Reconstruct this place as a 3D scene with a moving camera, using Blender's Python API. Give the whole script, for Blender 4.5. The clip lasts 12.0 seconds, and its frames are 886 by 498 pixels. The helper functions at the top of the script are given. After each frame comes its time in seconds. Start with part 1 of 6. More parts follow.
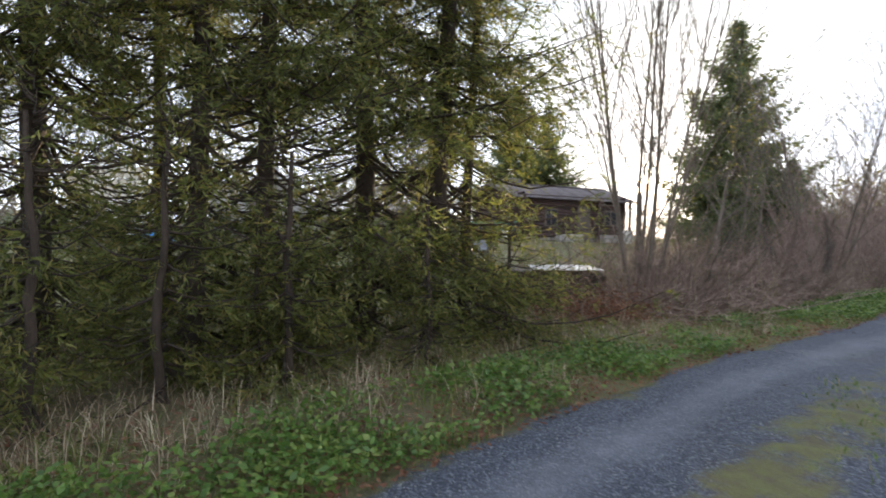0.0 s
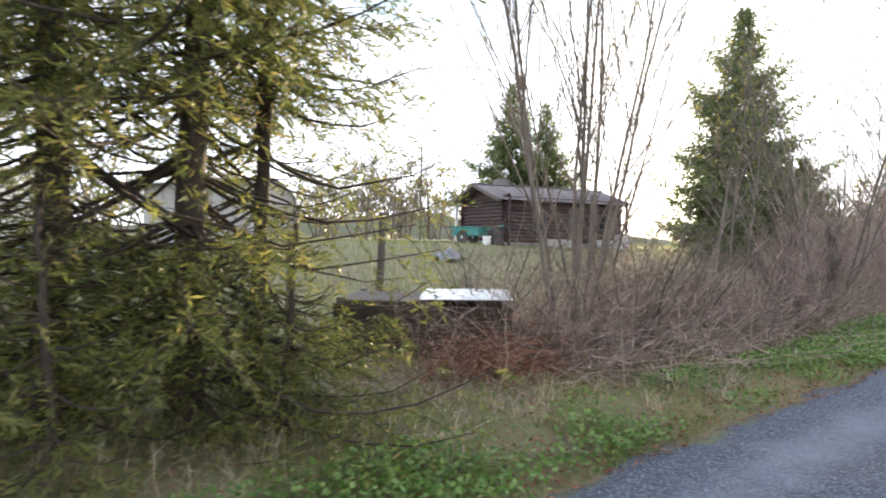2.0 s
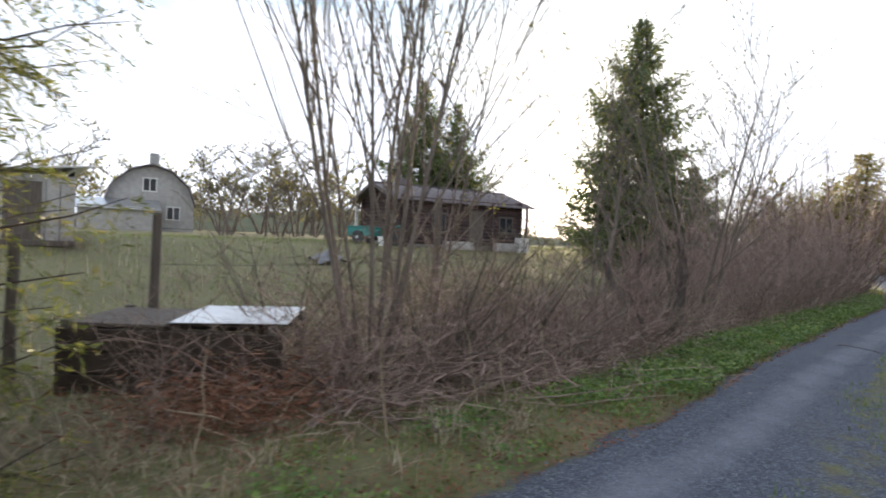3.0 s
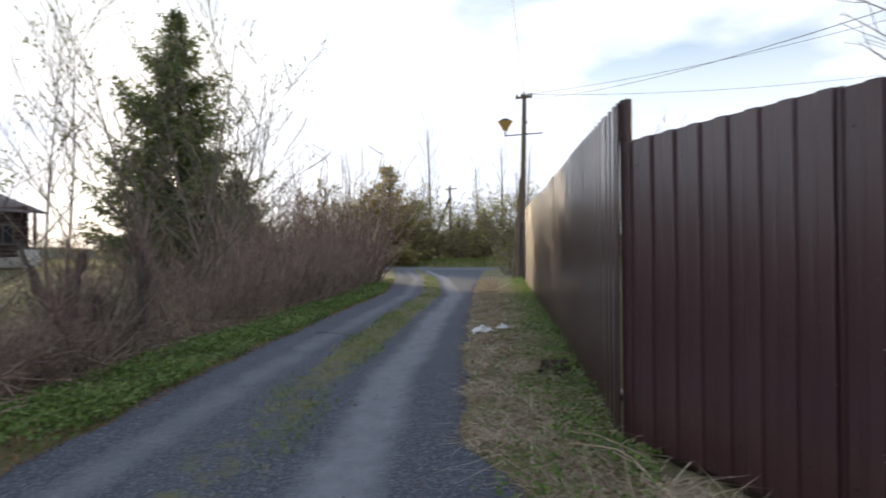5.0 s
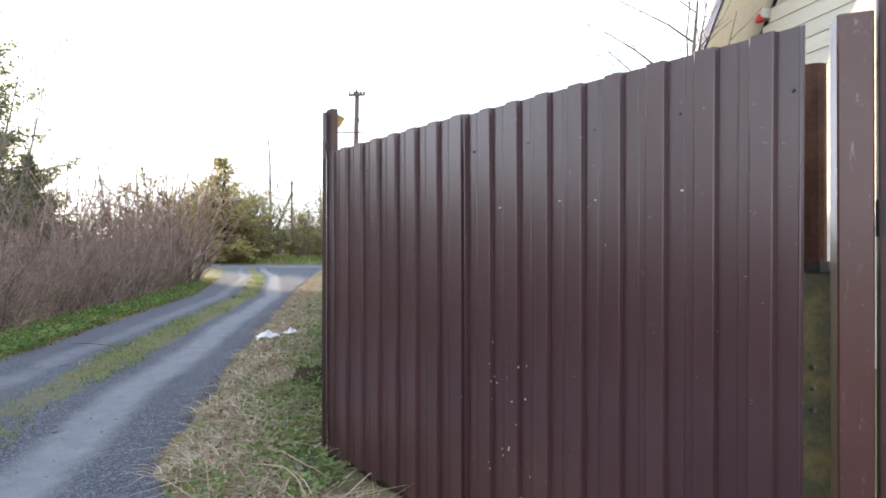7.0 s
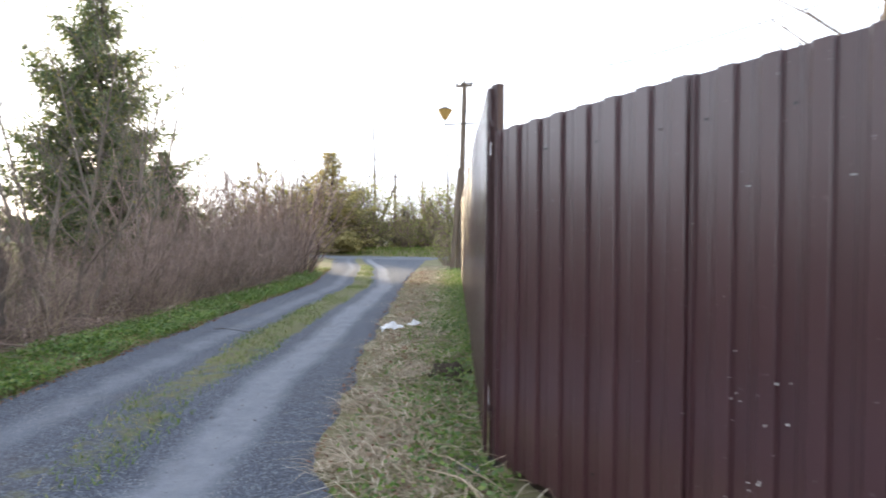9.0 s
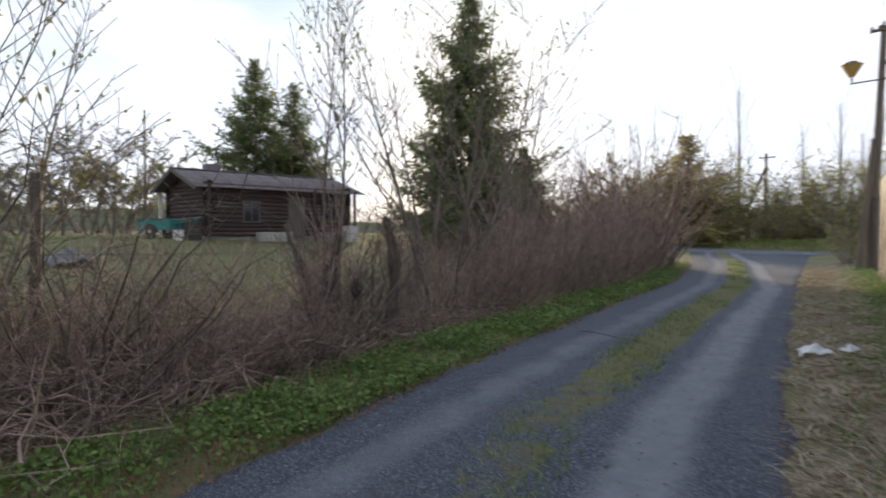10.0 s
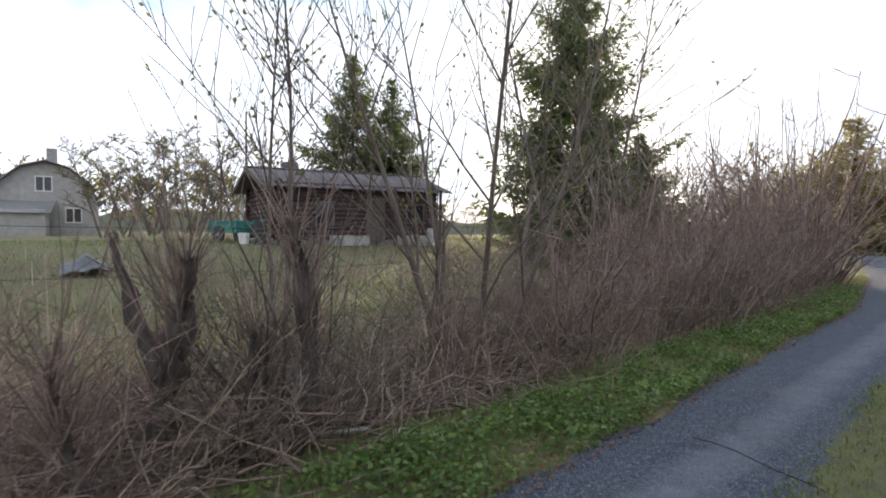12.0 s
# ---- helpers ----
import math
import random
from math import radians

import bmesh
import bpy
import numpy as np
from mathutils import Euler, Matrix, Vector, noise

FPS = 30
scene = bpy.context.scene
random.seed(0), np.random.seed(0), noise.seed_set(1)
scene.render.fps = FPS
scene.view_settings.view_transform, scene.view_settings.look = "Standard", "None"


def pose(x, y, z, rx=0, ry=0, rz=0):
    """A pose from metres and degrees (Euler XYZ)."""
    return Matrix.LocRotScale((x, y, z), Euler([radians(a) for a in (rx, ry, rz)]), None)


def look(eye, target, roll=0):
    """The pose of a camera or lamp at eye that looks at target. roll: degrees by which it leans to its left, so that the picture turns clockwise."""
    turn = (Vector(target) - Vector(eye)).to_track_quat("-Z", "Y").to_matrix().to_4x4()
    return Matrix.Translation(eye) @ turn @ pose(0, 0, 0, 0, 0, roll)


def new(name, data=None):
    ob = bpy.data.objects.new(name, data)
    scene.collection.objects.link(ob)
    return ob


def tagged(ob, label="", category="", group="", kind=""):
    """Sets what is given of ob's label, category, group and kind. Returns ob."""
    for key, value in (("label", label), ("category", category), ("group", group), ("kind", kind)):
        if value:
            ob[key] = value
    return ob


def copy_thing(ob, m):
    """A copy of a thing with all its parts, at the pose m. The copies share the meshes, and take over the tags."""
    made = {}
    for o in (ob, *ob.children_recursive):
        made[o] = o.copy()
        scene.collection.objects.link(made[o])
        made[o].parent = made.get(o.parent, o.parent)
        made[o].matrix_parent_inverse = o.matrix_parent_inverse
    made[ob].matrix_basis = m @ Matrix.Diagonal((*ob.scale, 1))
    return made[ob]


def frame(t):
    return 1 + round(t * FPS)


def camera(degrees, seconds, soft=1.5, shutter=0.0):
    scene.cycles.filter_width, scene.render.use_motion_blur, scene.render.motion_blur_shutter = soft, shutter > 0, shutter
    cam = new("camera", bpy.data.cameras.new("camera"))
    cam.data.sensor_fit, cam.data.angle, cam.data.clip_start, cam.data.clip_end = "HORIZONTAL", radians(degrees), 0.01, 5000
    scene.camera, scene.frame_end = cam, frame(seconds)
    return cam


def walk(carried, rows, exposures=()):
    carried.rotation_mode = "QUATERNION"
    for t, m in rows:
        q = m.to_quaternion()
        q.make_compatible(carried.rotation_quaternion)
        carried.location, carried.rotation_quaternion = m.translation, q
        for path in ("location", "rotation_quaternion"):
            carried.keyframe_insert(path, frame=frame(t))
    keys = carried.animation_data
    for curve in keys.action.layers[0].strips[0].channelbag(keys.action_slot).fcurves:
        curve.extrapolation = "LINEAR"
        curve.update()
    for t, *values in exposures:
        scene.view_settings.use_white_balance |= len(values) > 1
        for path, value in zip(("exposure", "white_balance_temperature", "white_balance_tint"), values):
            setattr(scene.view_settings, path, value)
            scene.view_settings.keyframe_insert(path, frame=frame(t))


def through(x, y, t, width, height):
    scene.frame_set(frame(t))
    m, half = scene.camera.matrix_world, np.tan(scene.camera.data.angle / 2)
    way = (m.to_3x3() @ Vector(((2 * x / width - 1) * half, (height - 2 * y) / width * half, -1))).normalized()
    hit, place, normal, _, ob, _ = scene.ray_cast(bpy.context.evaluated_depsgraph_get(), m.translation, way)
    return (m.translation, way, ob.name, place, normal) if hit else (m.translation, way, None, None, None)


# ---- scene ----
cam = camera(75.0, 12.0, 1.8, 0.25)
PATH = [
    (0, (2.154, -5.2, 1.069), (0.327, -4.388, 1.023), 1.3),
    (0.5, (1.733, -4.837, 1.124), (-0.162, -4.2, 1.081), 1.1),
    (1, (1.441, -4.255, 1.161), (-0.459, -3.632, 1.124), 0.7),
    (1.5, (1.132, -3.59, 1.191), (-0.757, -2.934, 1.149), 1.3),
    (2, (0.913, -2.862, 1.254), (-0.933, -2.095, 1.216), 1.2),
    (2.5, (0.745, -2.148, 1.358), (-1.067, -1.303, 1.309), 2.3),
    (2.7, (0.671, -1.811, 1.427), (-1.115, -0.911, 1.382), 2.6),
    (4.3, (0.623, 0.282, 1.247), (-0.571, 1.886, 1.241), -0.3),
    (4.5, (0.748, 0.362, 1.239), (-0.298, 2.066, 1.241), -0.3),
    (5, (1.127, 0.46, 1.301), (0.444, 2.34, 1.314), -0.6),
    (5.5, (1.463, 0.675, 1.313), (1.134, 2.647, 1.315), -0.6),
    (6, (1.736, 0.759, 1.336), (1.571, 2.752, 1.338), -0.4),
    (6.5, (2.026, 0.758, 1.379), (1.869, 2.752, 1.385), -0.4),
    (6.7, (2.07, 0.762, 1.392), (1.903, 2.755, 1.394), -0.3),
    (8.5, (1.988, 0.907, 1.377), (1.613, 2.872, 1.361), 0.0),
    (9, (1.564, 1.05, 1.367), (1.045, 2.981, 1.34), 0.3),
    (9.5, (1.148, 1.356, 1.363), (0.192, 3.112, 1.322), -0.0),
    (10, (0.6, 1.861, 1.402), (-0.892, 3.191, 1.338), 0.2),
    (10.5, (0.042, 2.639, 1.422), (-1.598, 3.781, 1.355), 0.0),
    (11, (-0.475, 3.447, 1.417), (-2.174, 4.5, 1.35), -0.1),
    (11.5, (-0.939, 4.243, 1.425), (-2.644, 5.287, 1.361), -0.1),
    (12, (-1.361, 4.946, 1.488), (-3.097, 5.937, 1.426), 0.3),
]
EXPOSURES = [(0, 1.5), (0.5, 2.65), (1.0, 2.9), (1.5, 2.5), (2.0, 2.15), (2.5, 1.75), (4.5, 0.9), (5.5, 1.15), (6.5, 2.04), (8.5, 2.14), (9.0, 2.04), (9.5, 1.65), (10.2, 0.78), (11, 1.06), (12, 1.27)]
CLOUD = (4.8, 5.1, 5.8, 1)
SUN_POWER = 3.5
walk(cam, [(t, look(eye, target, roll)) for t, eye, target, roll in PATH], EXPOSURES)

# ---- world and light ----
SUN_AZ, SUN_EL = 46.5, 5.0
world = bpy.data.worlds.new("sky")
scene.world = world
world.use_nodes = True
wn, wl = world.node_tree.nodes, world.node_tree.links
wn.clear()
w_out, w_bg = wn.new("ShaderNodeOutputWorld"), wn.new("ShaderNodeBackground")
w_sky = wn.new("ShaderNodeTexSky")
w_sky.sky_type, w_sky.sun_disc = "NISHITA", False
w_sky.sun_elevation, w_sky.sun_rotation = radians(8), radians(-SUN_AZ)
w_sky.air_density, w_sky.dust_density, w_sky.ozone_density = 1.0, 0.5, 1.5
w_co, w_map, w_noise = wn.new("ShaderNodeTexCoord"), wn.new("ShaderNodeMapping"), wn.new("ShaderNodeTexNoise")
w_map.inputs["Scale"].default_value = (1.6, 1.6, 4.5)
w_map.inputs["Rotation"].default_value = (0, 0, radians(120))
w_noise.inputs["Scale"].default_value, w_noise.inputs["Detail"].default_value = 1.5, 6.0
w_ramp = wn.new("ShaderNodeValToRGB")
w_ramp.color_ramp.elements[0].position, w_ramp.color_ramp.elements[1].position = 0.42, 0.57
w_ramp.color_ramp.elements[0].color = (0.12, 0.12, 0.12, 1)
w_mix = wn.new("ShaderNodeMix")
w_mix.data_type = "RGBA"
w_mix.inputs["B"].default_value = CLOUD
wl.new(w_co.outputs["Generated"], w_map.inputs["Vector"])
wl.new(w_map.outputs["Vector"], w_noise.inputs["Vector"])
wl.new(w_noise.outputs["Fac"], w_ramp.inputs["Fac"])
# thin white cloud closes towards the horizon
w_sep, w_low, w_max = wn.new("ShaderNodeSeparateXYZ"), wn.new("ShaderNodeMapRange"), wn.new("ShaderNodeMath")
w_low.interpolation_type = "SMOOTHSTEP"
for k_, v_ in (("From Min", 0.16), ("From Max", 0.42), ("To Min", 0.93), ("To Max", 0.0)):
    w_low.inputs[k_].default_value = v_
w_max.operation = "MAXIMUM"
wl.new(w_co.outputs["Generated"], w_sep.inputs["Vector"])
wl.new(w_sep.outputs["Z"], w_low.inputs["Value"])
wl.new(w_ramp.outputs["Color"], w_max.inputs[0])
wl.new(w_low.outputs["Result"], w_max.inputs[1])
wl.new(w_max.outputs["Value"], w_mix.inputs["Factor"])
wl.new(w_sky.outputs["Color"], w_mix.inputs["A"])
w_bg.inputs["Strength"].default_value = 0.12
wl.new(w_bg.outputs["Background"], w_out.inputs["Surface"])

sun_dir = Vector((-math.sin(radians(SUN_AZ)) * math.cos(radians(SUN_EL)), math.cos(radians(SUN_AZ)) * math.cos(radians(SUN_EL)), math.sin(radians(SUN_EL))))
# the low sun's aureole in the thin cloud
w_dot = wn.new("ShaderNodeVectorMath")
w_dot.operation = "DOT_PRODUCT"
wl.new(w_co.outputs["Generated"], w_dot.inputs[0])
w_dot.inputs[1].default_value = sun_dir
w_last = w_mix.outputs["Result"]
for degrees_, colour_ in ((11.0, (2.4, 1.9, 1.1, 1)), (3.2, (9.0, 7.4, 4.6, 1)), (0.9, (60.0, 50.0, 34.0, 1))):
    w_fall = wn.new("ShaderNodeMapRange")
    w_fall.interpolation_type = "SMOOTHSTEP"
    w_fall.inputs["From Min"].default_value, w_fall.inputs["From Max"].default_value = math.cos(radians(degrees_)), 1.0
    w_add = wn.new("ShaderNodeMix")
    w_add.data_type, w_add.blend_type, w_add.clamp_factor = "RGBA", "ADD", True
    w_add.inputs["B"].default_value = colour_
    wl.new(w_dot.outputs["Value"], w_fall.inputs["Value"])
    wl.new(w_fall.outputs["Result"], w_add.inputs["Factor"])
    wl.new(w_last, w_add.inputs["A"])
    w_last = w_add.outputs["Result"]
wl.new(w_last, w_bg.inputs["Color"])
sun = new("sun", bpy.data.lights.new("sun", "SUN"))
sun.data.energy, sun.data.angle, sun.data.color = SUN_POWER, radians(0.6), (1.0, 0.80, 0.52)
sun.matrix_world = look(sun_dir * 200, (0, 0, 0))

# ---- materials ----


def nodes_of(m):
    m.use_nodes = True
    nt = m.node_tree
    return nt, nt.nodes["Principled BSDF"]


def ramp_into(nt, fac, stops):
    r = nt.nodes.new("ShaderNodeValToRGB")
    el = r.color_ramp.elements
    while len(el) < len(stops):
        el.new(0.5)
    for e, (p, c) in zip(el, stops):
        e.position, e.color = p, (*c, 1)
    nt.links.new(fac, r.inputs["Fac"])
    return r.outputs["Color"]


def noise_node(nt, scale, detail=5.0, rough=0.6, stretch=None):
    co = nt.nodes.new("ShaderNodeTexCoord")
    n = nt.nodes.new("ShaderNodeTexNoise")
    n.inputs["Scale"].default_value, n.inputs["Detail"].default_value, n.inputs["Roughness"].default_value = scale, detail, rough
    src = co.outputs["Object"]
    if stretch:
        mp = nt.nodes.new("ShaderNodeMapping")
        mp.inputs["Scale"].default_value = stretch
        nt.links.new(src, mp.inputs["Vector"])
        src = mp.outputs["Vector"]
    nt.links.new(src, n.inputs["Vector"])
    return n.outputs["Fac"]


def mixed(nt, fac, a, b, mode="MIX"):
    m = nt.nodes.new("ShaderNodeMix")
    m.data_type, m.blend_type = "RGBA", mode
    for sock, v in ((m.inputs["Factor"], fac), (m.inputs["A"], a), (m.inputs["B"], b)):
        if isinstance(v, (int, float)):
            sock.default_value = v
        elif isinstance(v, tuple):
            sock.default_value = (*v, 1)
        else:
            nt.links.new(v, sock)
    return m.outputs["Result"]


def bump(nt, bs, height, strength, dist=0.01):
    b = nt.nodes.new("ShaderNodeBump")
    b.inputs["Strength"].default_value, b.inputs["Distance"].default_value = strength, dist
    nt.links.new(height, b.inputs["Height"])
    nt.links.new(b.outputs["Normal"], bs.inputs["Normal"])


def surface(name, stops, scale=6.0, fine=60.0, rough=0.8, relief=0.3, dist=0.01, stretch=None, metal=0.0, tint=0.25, by="island"):
    """A two-scale material: a broad ramp of colours, a fine grain and relief, and a shift from piece to piece."""
    m = bpy.data.materials.new(name)
    nt, bs = nodes_of(m)
    broad, grain = noise_node(nt, scale, 6.0, 0.6, stretch), noise_node(nt, fine, 4.0, 0.7, stretch)
    col = ramp_into(nt, broad, stops)
    col = mixed(nt, 0.55, col, ramp_into(nt, grain, [(0.3, (0.35, 0.35, 0.35)), (0.7, (0.75, 0.75, 0.75))]), "OVERLAY")
    if by == "island":
        rnd = nt.nodes.new("ShaderNodeNewGeometry").outputs["Random Per Island"]
    else:
        rnd = nt.nodes.new("ShaderNodeObjectInfo").outputs["Random"]
    hsv = nt.nodes.new("ShaderNodeHueSaturation")
    mr = nt.nodes.new("ShaderNodeMapRange")
    mr.inputs["To Min"].default_value, mr.inputs["To Max"].default_value = 1 - tint, 1 + tint
    nt.links.new(rnd, mr.inputs["Value"])
    nt.links.new(mr.outputs["Result"], hsv.inputs["Value"])
    nt.links.new(col, hsv.inputs["Color"])
    nt.links.new(hsv.outputs["Color"], bs.inputs["Base Color"])
    bs.inputs["Roughness"].default_value, bs.inputs["Metallic"].default_value = rough, metal
    if relief:
        bump(nt, bs, grain, relief, dist)
    return m


def foliage(name, stops, rough=0.6, through=0.35):
    """Leaves and needles: the colour varies from piece to piece, and some light comes through."""
    m = bpy.data.materials.new(name)
    nt, bs = nodes_of(m)
    rnd = nt.nodes.new("ShaderNodeNewGeometry").outputs["Random Per Island"]
    col = ramp_into(nt, rnd, stops)
    patch = ramp_into(nt, noise_node(nt, 0.9, 3.0), [(0.3, (0.35, 0.38, 0.35)), (0.7, (0.68, 0.64, 0.6))])
    col = mixed(nt, 0.6, col, patch, "OVERLAY")
    nt.links.new(col, bs.inputs["Base Color"])
    bs.inputs["Roughness"].default_value = rough
    tr = nt.nodes.new("ShaderNodeBsdfTranslucent")
    nt.links.new(col, tr.inputs["Color"])
    mx = nt.nodes.new("ShaderNodeMixShader")
    mx.inputs["Fac"].default_value = through
    nt.links.new(bs.outputs["BSDF"], mx.inputs[1])
    nt.links.new(tr.outputs["BSDF"], mx.inputs[2])
    nt.links.new(mx.outputs["Shader"], nt.nodes["Material Output"].inputs["Surface"])
    return m


M_NEEDLE = foliage("spruce_needles", [(0.0, (0.085, 0.105, 0.03)), (0.4, (0.15, 0.175, 0.042)), (0.75, (0.215, 0.225, 0.055)), (1.0, (0.3, 0.24, 0.085))], 0.5, 0.48)
M_NEEDLE_FAR = foliage("far_spruce_needles", [(0.0, (0.07, 0.105, 0.05)), (0.6, (0.125, 0.16, 0.06)), (1.0, (0.23, 0.225, 0.085))], 0.6, 0.45)
M_BARK = surface("spruce_bark", [(0.3, (0.035, 0.026, 0.02)), (0.6, (0.07, 0.05, 0.037)), (0.8, (0.12, 0.1, 0.08))], 9, 70, 0.9, 0.8, 0.02, (1, 1, 0.35))
M_TWIG = surface("brown_twigs", [(0.25, (0.15, 0.103, 0.085)), (0.55, (0.28, 0.2, 0.165)), (0.8, (0.44, 0.345, 0.295))], 3, 90, 0.8, 0.3, 0.004, None, 0, 0.5)
M_TWIG_GREY = surface("grey_bark", [(0.25, (0.09, 0.072, 0.058)), (0.55, (0.16, 0.13, 0.105)), (0.8, (0.26, 0.215, 0.18))], 4, 60, 0.9, 0.6, 0.01, (1, 1, 0.4), 0, 0.35)
M_BUD = foliage("spring_buds", [(0.0, (0.15, 0.15, 0.03)), (0.6, (0.25, 0.23, 0.05)), (1.0, (0.34, 0.27, 0.09))], 0.6, 0.5)
# spruce needles with the low sun's golden haze put into the colour
M_GOLD = foliage("needles_painted_sun_gold", [(0.0, (0.27, 0.23, 0.09)), (0.6, (0.36, 0.31, 0.13)), (1.0, (0.46, 0.39, 0.19))], 0.6, 0.5)
M_YOUNG = foliage("young_green_leaves", [(0.0, (0.26, 0.3, 0.09)), (0.6, (0.35, 0.37, 0.13)), (1.0, (0.45, 0.42, 0.2))], 0.6, 0.5)
M_GRASS = foliage("green_grass", [(0.0, (0.09, 0.15, 0.026)), (0.5, (0.14, 0.21, 0.04)), (0.82, (0.2, 0.235, 0.06)), (1.0, (0.38, 0.31, 0.16))], 0.5, 0.35)
M_WEED = foliage("leafy_weeds", [(0.0, (0.075, 0.145, 0.034)), (0.6, (0.135, 0.235, 0.05)), (1.0, (0.25, 0.31, 0.085))], 0.45, 0.35)
M_DRY = foliage("dry_grass", [(0.0, (0.12, 0.085, 0.06)), (0.35, (0.29, 0.215, 0.15)), (0.75, (0.5, 0.4, 0.29)), (0.93, (0.7, 0.6, 0.46)), (1.0, (0.15, 0.18, 0.05))], 0.75, 0.2)
M_FIELD = foliage("field_grass", [(0.0, (0.13, 0.21, 0.04)), (0.5, (0.19, 0.255, 0.055)), (0.8, (0.27, 0.275, 0.1)), (1.0, (0.38, 0.31, 0.18))], 0.75, 0.45)


def ground_material():
    m = bpy.data.materials.new("soil_and_turf")
    nt, bs = nodes_of(m)
    big, fine = noise_node(nt, 0.35, 6.0, 0.65), noise_node(nt, 14.0, 6.0, 0.75)
    col = ramp_into(nt, big, [(0.3, (0.13, 0.108, 0.066)), (0.5, (0.16, 0.152, 0.074)), (0.7, (0.2, 0.182, 0.105))])
    col = mixed(nt, 0.7, col, ramp_into(nt, fine, [(0.3, (0.3, 0.28, 0.25)), (0.7, (0.75, 0.75, 0.7))]), "OVERLAY")
    nt.links.new(col, bs.inputs["Base Color"])
    bs.inputs["Roughness"].default_value = 0.95
    bump(nt, bs, fine, 0.8, 0.05)
    return m


def gravel_material():
    """Worn dark gravel: bluish stone chips, and lighter dusty hard-packed wheel tracks by the vertex weight 'track'."""
    m = bpy.data.materials.new("worn_gravel")
    nt, bs = nodes_of(m)
    chips = nt.nodes.new("ShaderNodeTexVoronoi")
    chips.inputs["Scale"].default_value = 95.0
    chips.inputs["Randomness"].default_value = 1.0
    co = nt.nodes.new("ShaderNodeTexCoord")
    nt.links.new(co.outputs["Object"], chips.inputs["Vector"])
    sep = nt.nodes.new("ShaderNodeSeparateColor")
    nt.links.new(chips.outputs["Color"], sep.inputs["Color"])
    stone = ramp_into(nt, sep.outputs["Red"], [(0.0, (0.024, 0.027, 0.037)), (0.5, (0.05, 0.062, 0.09)), (0.86, (0.105, 0.122, 0.162)), (1.0, (0.22, 0.235, 0.25))])
    dust = ramp_into(nt, noise_node(nt, 5.0, 8.0, 0.75), [(0.3, (0.155, 0.17, 0.205)), (0.7, (0.245, 0.26, 0.295))])
    patch = noise_node(nt, 1.1, 7.0, 0.7)
    at = nt.nodes.new("ShaderNodeAttribute")
    at.attribute_name = "track"
    add = nt.nodes.new("ShaderNodeMath")
    add.operation = "MULTIPLY_ADD"
    nt.links.new(patch, add.inputs[0])
    add.inputs[1].default_value = 0.7
    nt.links.new(at.outputs["Fac"], add.inputs[2])
    fac = ramp_into(nt, add.outputs["Value"], [(0.6, (0.04, 0.04, 0.04)), (1.08, (0.88, 0.88, 0.88))])
    col = mixed(nt, fac, stone, dust)
    brown = ramp_into(nt, noise_node(nt, 0.7, 5.0, 0.6), [(0.55, (0.0, 0.0, 0.0)), (0.75, (0.4, 0.4, 0.4))])
    col = mixed(nt, brown, col, (0.11, 0.09, 0.075))
    ms = nt.nodes.new("ShaderNodeAttribute")
    ms.attribute_name = "moss"
    mm = nt.nodes.new("ShaderNodeMath")
    mm.operation = "MULTIPLY_ADD"
    nt.links.new(noise_node(nt, 2.6, 8.0, 0.75), mm.inputs[0])
    mm.inputs[1].default_value = 1.1
    nt.links.new(ms.outputs["Fac"], mm.inputs[2])
    turf = ramp_into(nt, noise_node(nt, 9.0, 6.0, 0.7), [(0.3, (0.10, 0.075, 0.045)), (0.5, (0.13, 0.125, 0.04)), (0.7, (0.15, 0.17, 0.04))])
    col = mixed(nt, ramp_into(nt, mm.outputs["Value"], [(0.85, (0.0, 0.0, 0.0)), (1.1, (0.9, 0.9, 0.9))]), col, turf)
    nt.links.new(col, bs.inputs["Base Color"])
    bs.inputs["Roughness"].default_value = 0.85
    hgt = nt.nodes.new("ShaderNodeMath")
    hgt.operation = "MULTIPLY"
    inv = nt.nodes.new("ShaderNodeMath")
    inv.operation = "SUBTRACT"
    inv.inputs[0].default_value = 1.0
    nt.links.new(chips.outputs["Distance"], inv.inputs[1])
    nt.links.new(inv.outputs["Value"], hgt.inputs[0])
    hgt.inputs[1].default_value = 1.0
    bump(nt, bs, hgt.outputs["Value"], 0.7, 0.012)
    return m


def sheet_material():
    """Brown painted profiled steel: satin paint, faint streaks downward, pale dust spots near the ground."""
    m = bpy.data.materials.new("brown_painted_steel")
    nt, bs = nodes_of(m)
    streak = noise_node(nt, 3.0, 5.0, 0.55, (1.1, 1.1, 0.3))
    col = ramp_into(nt, streak, [(0.3, (0.068, 0.028, 0.031)), (0.7, (0.081, 0.034, 0.037))])
    speck = noise_node(nt, 34.0, 3.0, 0.9)
    col = mixed(nt, ramp_into(nt, speck, [(0.69, (0, 0, 0)), (0.73, (0.8, 0.8, 0.8))]), col, (0.4, 0.36, 0.34))
    nt.links.new(col, bs.inputs["Base Color"])
    nt.links.new(ramp_into(nt, streak, [(0.3, (0.28, 0.28, 0.28)), (0.7, (0.37, 0.37, 0.37))]), bs.inputs["Roughness"])
    bs.inputs["Specular IOR Level"].default_value = 0.55
    bs.inputs["Coat Weight"].default_value, bs.inputs["Coat Roughness"].default_value = 0.9, 0.2
    bump(nt, bs, noise_node(nt, 2.2, 3.0, 0.5), 0.03, 0.03)
    return m


